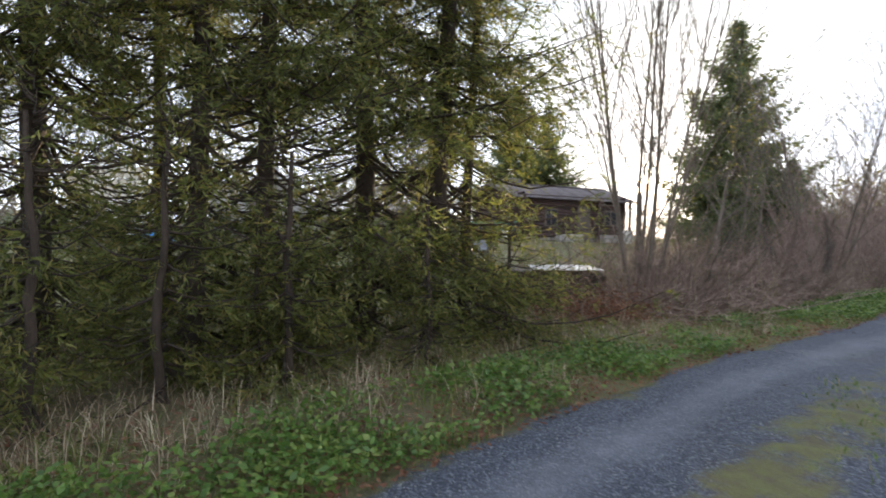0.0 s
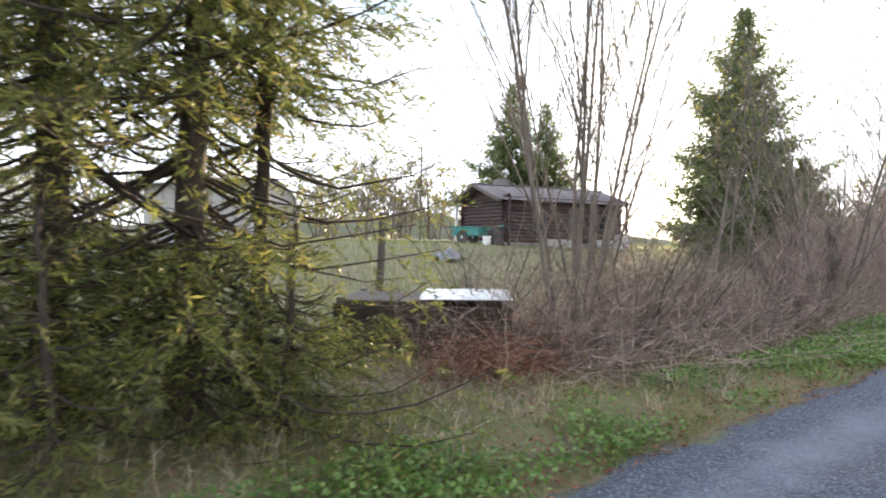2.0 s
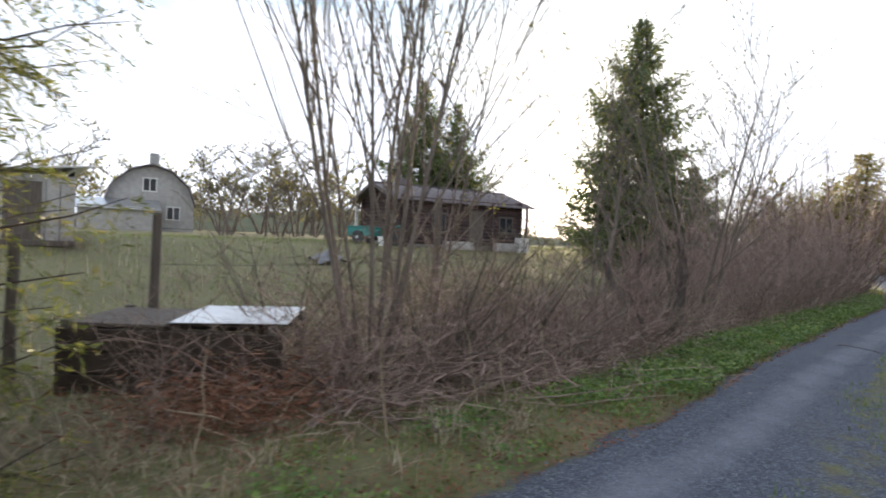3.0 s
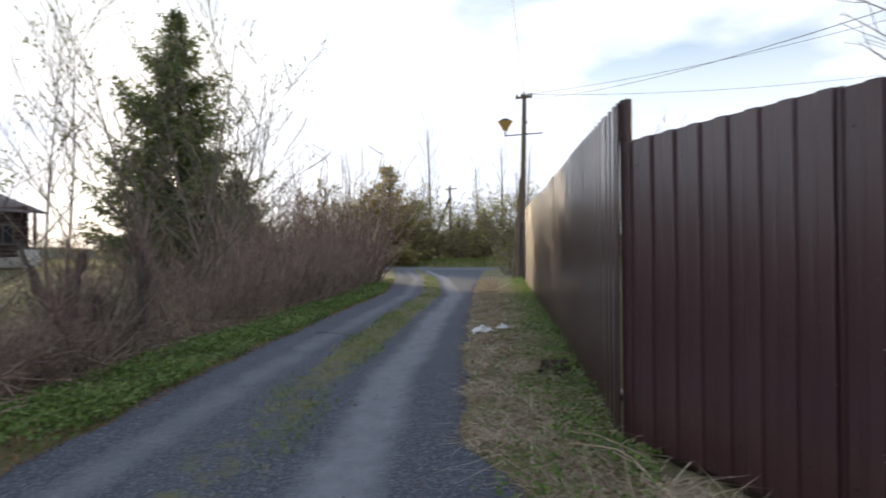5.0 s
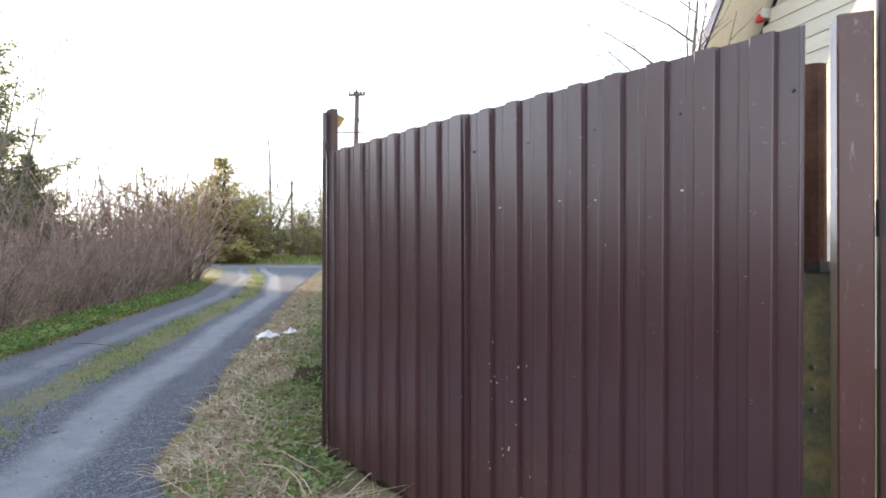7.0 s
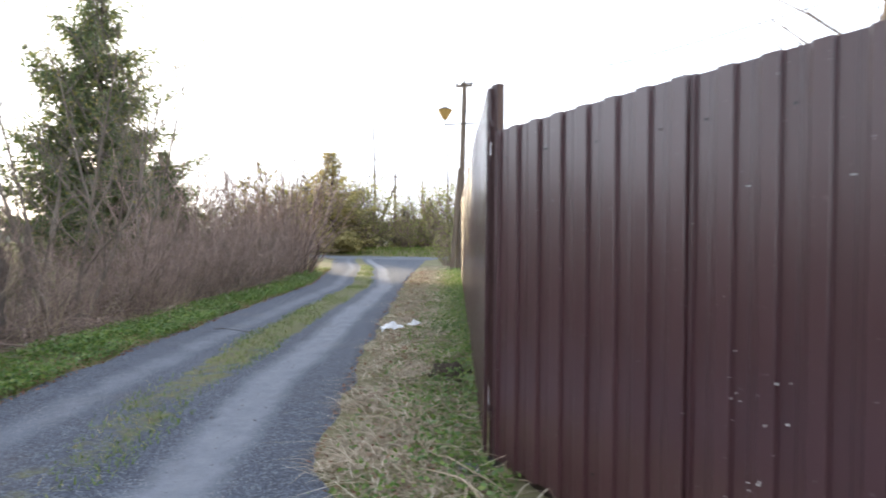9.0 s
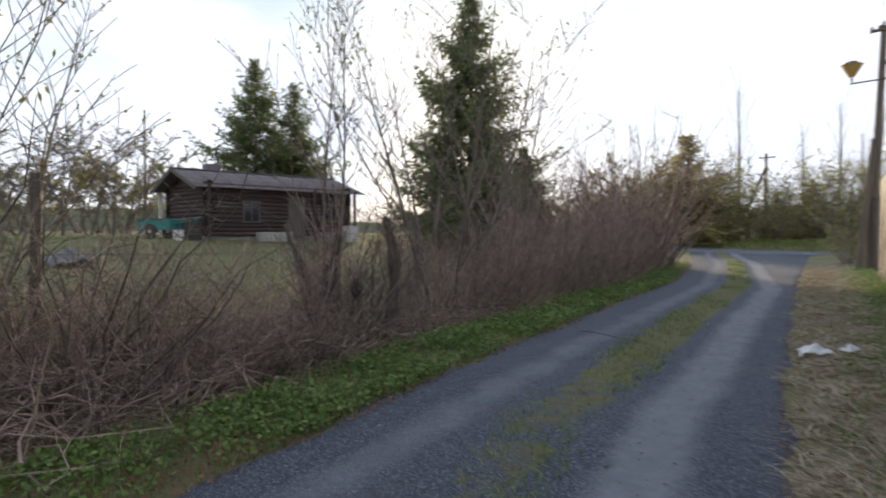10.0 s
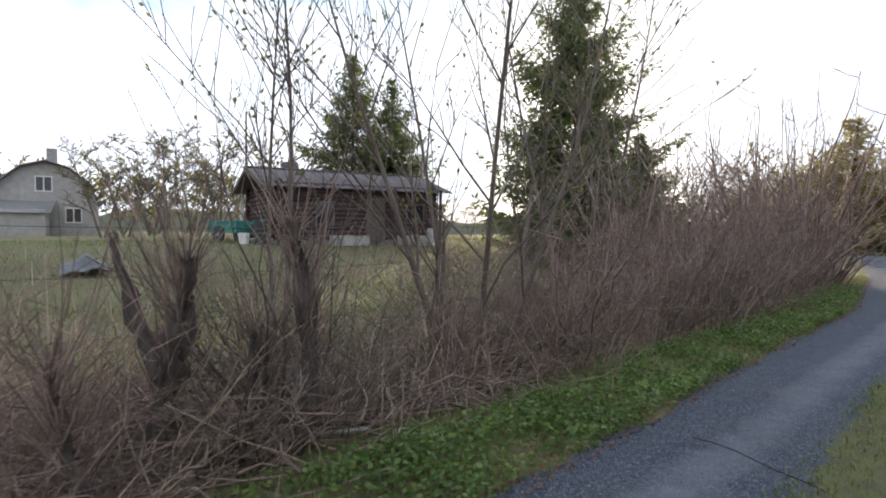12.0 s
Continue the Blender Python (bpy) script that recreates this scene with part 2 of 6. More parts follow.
def scratched_material():
    m = bpy.data.materials.new("scratched_brown_steel")
    nt, bs = nodes_of(m)
    sc = noise_node(nt, 9.0, 8.0, 0.8, (5, 5, 1.2))
    base = ramp_into(nt, noise_node(nt, 2.0), [(0.3, (0.095, 0.04, 0.034)), (0.7, (0.13, 0.058, 0.046))])
    col = mixed(nt, ramp_into(nt, sc, [(0.60, (0, 0, 0)), (0.67, (0.75, 0.75, 0.75))]), base, (0.25, 0.22, 0.21))
    nt.links.new(col, bs.inputs["Base Color"])
    bs.inputs["Roughness"].default_value, bs.inputs["Specular IOR Level"].default_value = 0.27, 0.6
    return m


M_GROUND, M_GRAVEL, M_SHEET, M_SCRATCH = ground_material(), gravel_material(), sheet_material(), scratched_material()
M_POST = surface("dark_brown_post_paint", [(0.3, (0.05, 0.025, 0.025)), (0.7, (0.075, 0.04, 0.038))], 4, 40, 0.45, 0.1, 0.003)
M_RUST = surface("rusty_steel", [(0.3, (0.07, 0.032, 0.02)), (0.55, (0.13, 0.06, 0.035)), (0.8, (0.18, 0.10, 0.06))], 7, 60, 0.8, 0.5, 0.004)
M_MOSSY = surface("mossy_old_paint", [(0.3, (0.1, 0.1, 0.085)), (0.5, (0.16, 0.17, 0.1)), (0.62, (0.3, 0.26, 0.12)), (0.8, (0.14, 0.08, 0.05))], 5, 50, 0.85, 0.5, 0.004)
M_WOOD_GREY = surface("weathered_wood", [(0.3, (0.075, 0.06, 0.05)), (0.6, (0.13, 0.108, 0.09)), (0.8, (0.2, 0.175, 0.15))], 5, 60, 0.9, 0.6, 0.006, (5, 5, 0.5))
M_POLE = surface("old_pole_wood", [(0.3, (0.10, 0.075, 0.055)), (0.6, (0.17, 0.13, 0.10)), (0.8, (0.24, 0.2, 0.16))], 4, 50, 0.9, 0.5, 0.01, (5, 5, 0.4))
M_LOG = surface("dark_log_wall", [(0.3, (0.04, 0.026, 0.025)), (0.6, (0.072, 0.043, 0.04)), (0.8, (0.115, 0.072, 0.066))], 3, 40, 0.85, 0.5, 0.01, (3, 0.4, 3), 0, 0.3, "object")
M_ROOF = surface("old_roof_sheets", [(0.3, (0.10, 0.085, 0.085)), (0.6, (0.17, 0.145, 0.145)), (0.85, (0.25, 0.22, 0.22))], 2, 30, 0.75, 0.3, 0.01)
M_WHITE = surface("white_paint", [(0.3, (0.62, 0.6, 0.56)), (0.7, (0.78, 0.77, 0.73))], 4, 40, 0.6, 0.15, 0.003, None, 0, 0.06)
M_CREAM = surface("cream_siding", [(0.3, (0.70, 0.64, 0.52)), (0.7, (0.8, 0.74, 0.61))], 3, 40, 0.55, 0.1, 0.002, (0.5, 0.5, 5), 0, 0.05, "object")
M_BLUE = surface("blue_trim_paint", [(0.3, (0.02, 0.035, 0.12)), (0.7, (0.04, 0.06, 0.18))], 5, 40, 0.45, 0.1, 0.003)
M_TEAL = surface("teal_paint", [(0.3, (0.02, 0.15, 0.14)), (0.7, (0.04, 0.24, 0.21))], 5, 40, 0.6, 0.2, 0.004)
M_GREYWALL = surface("pale_boards", [(0.3, (0.30, 0.28, 0.26)), (0.7, (0.42, 0.40, 0.37))], 3, 30, 0.8, 0.2, 0.006)
M_CONCRETE = surface("grey_concrete", [(0.3, (0.24, 0.23, 0.22)), (0.7, (0.36, 0.35, 0.33))], 4, 60, 0.9, 0.4, 0.01)
M_BLACK = surface("black_iron", [(0.3, (0.02, 0.02, 0.02)), (0.7, (0.04, 0.038, 0.036))], 6, 60, 0.55, 0.2, 0.003)
M_STRAW = surface("pale_dead_stalks", [(0.3, (0.26, 0.2, 0.13)), (0.7, (0.42, 0.34, 0.24))], 6, 50, 0.9, 0.2, 0.003)
M_PLASTIC = surface("white_plastic_bag", [(0.3, (0.66, 0.66, 0.67)), (0.7, (0.82, 0.82, 0.83))], 12, 60, 0.45, 0.4, 0.01)
M_ZINC = surface("bare_sheet_metal", [(0.3, (0.42, 0.43, 0.45)), (0.7, (0.58, 0.59, 0.6))], 3, 40, 0.32, 0.1, 0.004, None, 0.85)
M_DARKGLASS = surface("dark_window_glass", [(0.3, (0.02, 0.022, 0.026)), (0.7, (0.03, 0.033, 0.04))], 2, 10, 0.08, 0)
M_RED = surface("red_plastic", [(0.3, (0.45, 0.02, 0.02)), (0.7, (0.6, 0.035, 0.03))], 6, 50, 0.35, 0)
M_AMBER = surface("amber_lamp_glass", [(0.3, (0.42, 0.26, 0.08)), (0.7, (0.55, 0.36, 0.13))], 6, 50, 0.3, 0)
M_TARP = surface("grey_tarpaulin", [(0.3, (0.08, 0.085, 0.09)), (0.7, (0.15, 0.155, 0.165))], 3, 40, 0.5, 0.3, 0.02)
M_EARTH = surface("dark_soil", [(0.3, (0.035, 0.025, 0.018)), (0.7, (0.075, 0.053, 0.038))], 6, 50, 0.95, 0.8, 0.03)
M_RUSSET = foliage("russet_dead_fern", [(0.0, (0.14, 0.06, 0.035)), (0.6, (0.22, 0.10, 0.06)), (1.0, (0.3, 0.16, 0.1))], 0.85, 0.2)
M_STUMP = surface("ridged_stump_bark", [(0.25, (0.07, 0.057, 0.05)), (0.55, (0.14, 0.116, 0.1)), (0.8, (0.25, 0.215, 0.19))], 14, 60, 0.95, 1.0, 0.03, (1, 1, 0.16))
M_STRAWMAT = foliage("pale_flattened_straw", [(0.0, (0.13, 0.09, 0.065)), (0.3, (0.34, 0.265, 0.19)), (0.7, (0.6, 0.5, 0.385)), (1.0, (0.78, 0.69, 0.56))], 0.75, 0.2)
M_SKYBLUE = surface("bright_blue_plastic", [(0.3, (0.04, 0.22, 0.55)), (0.7, (0.07, 0.3, 0.66))], 6, 50, 0.4, 0.2, 0.01)
M_HAZE = surface("far_wood_floor", [(0.3, (0.07, 0.075, 0.04)), (0.7, (0.11, 0.11, 0.06))], 0.3, 4, 0.95, 0)

# ---- mesh helpers ----


def mesh_np(name, v, f, weights=None, smooth=False, moss=None):
    """A mesh from arrays of corners (n, 3) and faces (m, 3 or 4)."""
    me = bpy.data.meshes.new(name)
    v, f = np.asarray(v, np.float32), np.asarray(f, np.int32)
    k = f.shape[1]
    me.vertices.add(len(v))
    me.vertices.foreach_set("co", v.ravel())
    me.loops.add(f.size)
    me.loops.foreach_set("vertex_index", f.ravel())
    me.polygons.add(len(f))
    me.polygons.foreach_set("loop_start", np.arange(0, f.size, k, dtype=np.int32))
    me.update(calc_edges=True)
    if smooth:
        me.polygons.foreach_set("use_smooth", np.ones(len(f), bool))
    if weights is not None:
        a = me.attributes.new("track", "FLOAT", "POINT")
        a.data.foreach_set("value", np.asarray(weights, np.float32))
    if moss is not None:
        a = me.attributes.new("moss", "FLOAT", "POINT")
        a.data.foreach_set("value", np.asarray(moss, np.float32))
    return me


def put(name, me, material, parent=None, label="", m=None):
    ob = new(name, me)
    if me.materials:
        me.materials[0] = material
    else:
        me.materials.append(material)
    if parent:
        ob.parent = parent
    if m is not None:
        ob.matrix_basis = m
    if label:
        ob["label"] = label
    return ob


def mass(name, me, material, parent):
    """The fine growth of a plant, too small to pick apart, as one part."""
    return tagged(put(name, me, material, parent), kind="stuff")


def part(name, bm, material, parent=None, label="", m=None, smooth=False):
    me = bpy.data.meshes.new(name)
    bm.to_mesh(me)
    bm.free()
    if smooth:
        me.polygons.foreach_set("use_smooth", np.ones(len(me.polygons), bool))
    return put(name, me, material, parent, label, m)


def thing(name, m, label, category, group="", kind=""):
    ob = new(name)
    ob.empty_display_size = 0.1
    ob.matrix_basis = m
    return tagged(ob, label, category, group, kind)


def block(sx, sy, sz, bevel=0.006, at=(0, 0, 0)):
    """A box with eased edges; at is the middle of its foot."""
    bm = bmesh.new()
    bmesh.ops.create_cube(bm, size=1)
    for q in bm.verts:
        q.co = Vector((q.co.x * sx, q.co.y * sy, (q.co.z + 0.5) * sz)) + Vector(at)
    if bevel:
        bmesh.ops.bevel(bm, geom=bm.edges[:], offset=bevel, segments=1, affect="EDGES")
    return bm


def rod(r0, r1, h, n=10, at=(0, 0, 0)):
    bm = bmesh.new()
    bmesh.ops.create_cone(bm, cap_ends=True, segments=n, radius1=r0, radius2=r1, depth=h)
    for q in bm.verts:
        q.co = q.co + Vector((at[0], at[1], at[2] + h / 2))
    return bm


def tubes(lines, n=3):
    """Tapered tubes along polylines of (points, radii), as one mesh's arrays."""
    vs, fs, base = [], [], 0
    ang = np.arange(n) * 2 * np.pi / n
    ring = np.stack([np.cos(ang), np.sin(ang)], 1)
    quad = np.array([[i, (i + 1) % n, n + (i + 1) % n, n + i] for i in range(n)])
    for p, r in lines:
        p = np.asarray(p, float)
        d = np.gradient(p, axis=0)
        d /= np.linalg.norm(d, axis=1, keepdims=True) + 1e-9
        ref = np.where(np.abs(d[:, 2:3]) > 0.9, np.array([[1.0, 0, 0]]), np.array([[0, 0, 1.0]]))
        a = np.cross(d, ref)
        a /= np.linalg.norm(a, axis=1, keepdims=True) + 1e-9
        b = np.cross(d, a)
        rr = np.asarray(r, float)[:, None, None]
        v = p[:, None, :] + rr * (ring[None, :, 0:1] * a[:, None, :] + ring[None, :, 1:2] * b[:, None, :])
        vs.append(v.reshape(-1, 3))
        k = len(p)
        fs.append((quad[None] + (np.arange(k - 1) * n)[:, None, None] + base).reshape(-1, 4))
        base += k * n
    return np.concatenate(vs), np.concatenate(fs)


def leaves(centres, along, length, width, rng, flat=0.0):
    """Small pointed leaves (diamonds folded a little) at the centres, pointing along."""
    c, d = np.asarray(centres, float), np.asarray(along, float)
    d = d / (np.linalg.norm(d, axis=1, keepdims=True) + 1e-9)
    s = rng.normal(size=c.shape)
    s[:, 2] *= 1 - flat
    s -= (s * d).sum(1, keepdims=True) * d
    s /= np.linalg.norm(s, axis=1, keepdims=True) + 1e-9
    ln, wd = np.broadcast_to(length, (len(c),))[:, None], np.broadcast_to(width, (len(c),))[:, None]
    v = np.stack([c, c + d * ln * 0.45 + s * wd / 2, c + d * ln, c + d * ln * 0.45 - s * wd / 2], 1).reshape(-1, 3)
    i = np.arange(len(c))[:, None] * 4
    return v, i + np.array([[0, 1, 2, 3]])


def blades(x, y, z, h, w, lean, rng):
    """Grass blades: bent ribbons that end in a point."""
    n = len(x)
    a = rng.uniform(0, 2 * np.pi, n)
    dx, dy = np.cos(a), np.sin(a)
    px, py = -dy, dx
    h, w, lean = (np.broadcast_to(q, (n,)) for q in (h, w, lean))
    p0 = np.stack([x, y, z], 1)
    side = np.stack([px, py, np.zeros(n)], 1) * (w / 2)[:, None]
    mid = p0 + np.stack([dx * h * lean * 0.35, dy * h * lean * 0.35, h * np.maximum(0.08, 0.62 - 0.3 * lean)], 1)
    tip = p0 + np.stack([dx * h * lean, dy * h * lean, h * np.maximum(0.08, 1 - 0.55 * lean)], 1)
    v = np.stack([p0 - side, p0 + side, mid + side * 0.7, mid - side * 0.7, tip], 1).reshape(-1, 3)
    i = np.arange(n)[:, None] * 5
    f = np.concatenate([i + np.array([[0, 1, 2]]), i + np.array([[0, 2, 3]]), i + np.array([[3, 2, 4]])], 0)
    return v, f


def together(parts_):
    vs, fs, base = [], [], 0
    for v, f in parts_:
        vs.append(v)
        fs.append(f + base)
        base += len(v)
    return np.concatenate(vs), np.concatenate(fs)


# ---- plan of the lane ----
LEFT_Y = (-14, -4.6, -3.7, -1.2, 0.5, 2.3, 4.0, 6.0, 8.6, 10.5, 14.6, 17.2, 28, 36, 60)
LEFT_X = (4.3, -0.2, -0.62, -1.6, -2.1, -2.5, -3.05, -3.78, -4.55, -5.15, -6.35, -7.1, -11.6, -15.5, -26)
RIGHT_Y = (-14, 0, 1.5, 3.0, 4.2, 8, 20, 36, 60)
RIGHT_X = (9, 5.2, 3.6, 0.9, -0.05, -1.3, -4.8, -9.1, -15.6)


def lane_left(y):
    return np.interp(y, LEFT_Y, LEFT_X)


def lane_right(y):
    return np.interp(y, RIGHT_Y, RIGHT_X)


def lane_mid(y):
    return lane_left(y) + 1.42 + 0.02 * np.clip(y, 0, 30)


def smooth(a, b, x):
    t = np.clip((np.asarray(x, float) - a) / (b - a), 0, 1)
    return t * t * (3 - 2 * t)


def ground_z(x, y):
    """The lie of the land: level lane, a shallow ditch under the hedge, a yard that rises towards the log house."""
    x, y = np.asarray(x, float), np.asarray(y, float)
    d = lane_left(y) - x
    z = 1.0 * smooth(6, 20, d) * smooth(60, 30, y)
    z = z - 0.34 * np.exp(-((d - 2.2) / 0.6) ** 2) * smooth(0, 4, y) * smooth(30, 20, y)
    off = (x - 0.95) * 0.72 + (y - 4.5) * 0.695
    z = z - 0.11 * np.exp(-((off + 0.05) / 0.28) ** 2) * smooth(0.55, 0.9, x) * smooth(3.3, 2.8, x)
    z = z + 0.05 * smooth(0.0, 0.7, d) + 0.06 * smooth(0, 0.8, x - lane_right(y))
    z = z + 0.6 * smooth(46.5, 49.5, y + 0.16 * (x + 12)) + 0.02 * np.sin(x * 1.7 + 0.6 * y) * np.sin(y * 1.3) * smooth(0.2, 1.5, np.abs(d))
    return z


def ground_at(x, y):
    return float(ground_z(x, y))


def spread(a, b, step, far):
    core = np.arange(a, b + 1e-6, step)
    out = [step]
    while sum(out) < far:
        out.append(out[-1] * 1.28)
    g = np.cumsum(out)
    return np.concatenate([a - g[::-1], core, b + g])


gx, gy = spread(-16, 6, 0.28, 900), spread(-9, 32, 0.3, 900)
GX, GY = np.meshgrid(gx, gy)
GZ = ground_z(GX, GY) - 0.09 * smooth(0.05, 0.5, GX - lane_left(GY)) * smooth(0.05, 0.5, lane_right(GY) - GX)
nx = len(gx)
idx = np.arange(len(gy) - 1)[:, None] * nx + np.arange(nx - 1)[None]
GF = np.stack([idx, idx + 1, idx + nx + 1, idx + nx], -1).reshape(-1, 4)
GV = np.stack([GX, GY, GZ], -1).reshape(-1, 3)
tagged(put("ground", mesh_np("ground", GV, GF, None, True), M_GROUND), "rough turf and bare soil beside a gravel lane", "ground", kind="structure")

# the lane: wheel tracks sunk a little, the middle crowned
ys = np.concatenate([np.arange(-13, 32, 0.16), np.arange(32, 47, 0.5)])
us = np.linspace(0, 1, 40)
RY, RU = np.meshgrid(ys, us, indexing="ij")
wob = 0.05 * np.sin(RY * 2.3) + 0.04 * np.sin(RY * 5.1 + 1)
L_, R_ = lane_left(RY) + wob, lane_right(RY) + wob * 0.8
RX = L_ + (R_ - L_) * RU
dm = RX - lane_mid(RY)
trk = np.exp(-((np.abs(dm) - 0.78) / 0.3) ** 2)
RZ = ground_z(RX, RY) + 0.014 - 0.022 * trk + 0.02 * np.exp(-(dm / 0.3) ** 2) - 0.03 * (smooth(0.03, 0.0, RU) + smooth(0.97, 1.0, RU))
rng = np.random.default_rng(5)
RZ = RZ + rng.normal(0, 0.0035, RZ.shape)
nu = len(us)
ri = np.arange(len(ys) - 1)[:, None] * nu + np.arange(nu - 1)[None]
RF = np.stack([ri, ri + 1, ri + nu + 1, ri + nu], -1).reshape(-1, 4)
moss_w = (0.75 * np.exp(-(dm / 0.34) ** 4) * np.interp(RY, (-6, -2, 2, 5, 10), (0.8, 0.6, 0.4, 0.48, 0.9)) + 0.5 * smooth(0.06, 0.0, RU)).ravel()
trk_w = np.where(dm > 0, trk * 0.8, trk * 0.5).ravel()
tagged(put("road", mesh_np("road", np.stack([RX, RY, RZ], -1).reshape(-1, 3), RF, trk_w, True, moss_w), M_GRAVEL), "worn dark gravel lane with two dusty wheel tracks", "lane", kind="structure")
# the cross lane at the far end
cx = np.linspace(-70, 40, 60)
CX, CU = np.meshgrid(cx, np.linspace(0, 1, 8), indexing="ij")
CYc = 43.5 - 0.16 * (CX + 12) + (CU - 0.5) * 6.5
ci = np.arange(59)[:, None] * 8 + np.arange(7)[None]
CF = np.stack([ci, ci + 8, ci + 9, ci + 1], -1).reshape(-1, 4)
tagged(put("road_crossing", mesh_np("road_crossing", np.stack([CX, CYc, ground_z(CX, CYc) + 0.03], -1).reshape(-1, 3), CF, np.full(CX.size, 0.5), True), M_GRAVEL), "pale gravel road crossing at the lane's end", "road", kind="structure")

# ---- profiled steel fence ----
PITCH = 0.165


def profiled_sheet(length, height, seed=0, pitch=PITCH, phase=0.0, rise=0.0):
    """A profiled steel sheet that stands in the xz plane and faces -y, with real folds and thickness; its top may rise towards its start."""
    k, x = pitch / PITCH, phase - pitch
    prof = []
    while x < length:
        for dx, y in ((0.036, 0.0), (0.003, -0.003), (0.003, 0.0), (0.028, 0.0), (0.005, -0.017), (0.005, -0.021), (0.059, -0.021), (0.003, -0.018), (0.005, 0.0), (0.018, 0.0)):
            x += dx * k
            prof.append((min(max(x, 0.0), length), y))
    prof = [p for i, p in enumerate(prof) if i == 0 or p[0] > prof[i - 1][0]]
    n, v = len(prof), []
    rows = np.linspace(0, height, 4)
    for off in (0.0, 0.003):
        for z in rows:
            for x, y in prof:
                v.append((x, y + off + 0.004 * math.sin(x * 1.9 + z * 1.3 + seed), z + rise * (1 - x / length) * z / height))
    f, m = [], 4 * n
    for k in range(3):
        for i in range(n - 1):
            a = k * n + i
            f.append((a, a + 1, a + n + 1, a + n))
            f.append((m + a + 1, m + a, m + a + n, m + a + n + 1))
    for i in range(n - 1):
        f.append((i + 1, i, m + i, m + i + 1))
        f.append((3 * n + i, 3 * n + i + 1, m + 3 * n + i + 1, m + 3 * n + i))
    for k in range(3):
        a, b = k * n, k * n + n - 1
        f.append((a, a + n, m + a + n, m + a))
        f.append((b + n, b, m + b, m + b + n))
    me = mesh_np("sheet", v, f)
    me.polygons.foreach_set("use_smooth", np.zeros(len(f), bool))
    return me


SCREW = bpy.data.meshes.new("screw")
_b = rod(0.0055, 0.0045, 0.005, 8)
_b.to_mesh(SCREW)
_b.free()


def fence_run(name, start, end, widths, label, lift, height, group, post_h=2.25, first_post=True, pitches=(PITCH,), phases=(0.0,), tops=None):
    """Sheets screwed to two rails between posts, along the line from start to end."""
    sx, sy = start
    ang = math.atan2(end[1] - sy, end[0] - sx)
    run = math.hypot(end[0] - sx, end[1] - sy)
    top = thing(name, pose(sx, sy, 0, 0, 0, math.degrees(ang)), label, "fence", group)
    x, i = 0.0, 0
    r = random.Random(len(widths) + int(run * 10))
    while x < run - 0.05:
        w = min(widths[i % len(widths)], run - x)
        h0 = h1 = height
        if tops:
            h0, h1 = (float(np.interp(q, *tops)) - lift for q in (x, x + w))
        me = profiled_sheet(w + (0.07 if x + w < run - 0.05 and not pitches[1:] else 0.03 if x + w < run - 0.05 else 0.0), h1 + r.uniform(-0.008, 0.008), i, pitches[i % len(pitches)], phases[i % len(phases)], h0 - h1)
        sheet = put("sheet", me, M_SHEET, top, "", pose(x, (-0.004 if i % 2 else 0), lift + r.uniform(-0.006, 0.006) + (-0.02 if name == 'front_fence' and i else 0), r.uniform(-0.2, 0.2), r.uniform(-0.08, 0.08) + (0.35 if name == 'front_fence' and i else 0), r.uniform(-0.2, 0.2)))
        for zz in (0.2, h1 - 0.18):
            for k in range(int(w / (2 * PITCH)) + 1):
                put("screw", SCREW, M_BLACK, sheet, "", pose(0.022 + phases[i % len(phases)] % 0.1 + k * 2 * pitches[i % len(pitches)], -0.001, zz + r.uniform(-0.012, 0.012), 90))
        x += w
        i += 1
    for zz in (lift + 0.22, lift + height - 0.2):
        part("rail", block(run, 0.03, 0.045, 0.003, (run / 2, 0.024, zz)), M_POST, top)
    x, k = 0.0, 0
    while x <= run + 0.01:
        if k or first_post:
            part("post", block(0.06, 0.06, post_h - 0.1, 0.004, (x, 0.075, 0.0)), M_POST, top)
        x += 2.5
        k += 1
    return top


CORNER = (0.95, 4.5)
FAR_END = (-3.55, 22.9)
side_fence = fence_run("side_fence", FAR_END, (CORNER[0] - 0.031, CORNER[1] + 0.024), (1.16, 1.13), "brown profiled steel fence along the lane verge", 0.06, 2.2, "steel fences", 2.2, tops=((0, 4, 12, 18.9), (2.92, 2.88, 2.52, 2.31)))
front_fence = fence_run("front_fence", CORNER, (2.909, 2.471), (1.385, 1.45), "dark brown profiled steel fence panel by the gateway", 0.06, 1.97, "steel fences", 2.0, False, (0.1875, 0.168), (0.09, 0.042))
for k in (0, 2, 3, 5):
    part("paint_chip", block(0.01, 0.004, 0.005, 0.001, (1.645 + 0.168 * k, -0.026, 1.565 + 0.004 * (k % 3))), M_WHITE, front_fence, "small white chip in the paint")
chips = random.Random(21)
for k in range(22):
    s_ = chips.uniform(0.003, 0.007)
    part("paint_chip", block(s_, 0.003, s_ * 1.3, 0.001, (1.66 + chips.uniform(-0.09, 0.16), -0.025, 0.28 + 0.75 * chips.random() ** 1.6)), M_WHITE, front_fence, "small white chip in the paint")
ang_front = math.degrees(math.atan2(2.46 - CORNER[1], 2.92 - CORNER[0]))
corner_post = thing("corner_post", pose(CORNER[0] + 0.0, CORNER[1] + 0.0, 0, 0, 0, ang_front), "tall square brown steel corner post of the fence", "post")
part("tube", block(0.075, 0.05, 2.34, 0.004, (-0.02, 0.04, -0.02)), M_POST, corner_post)
part("bracket", block(0.05, 0.02, 0.07, 0.003, (-0.075, 0.05, 2.12)), M_BLACK, corner_post, "black iron bracket")
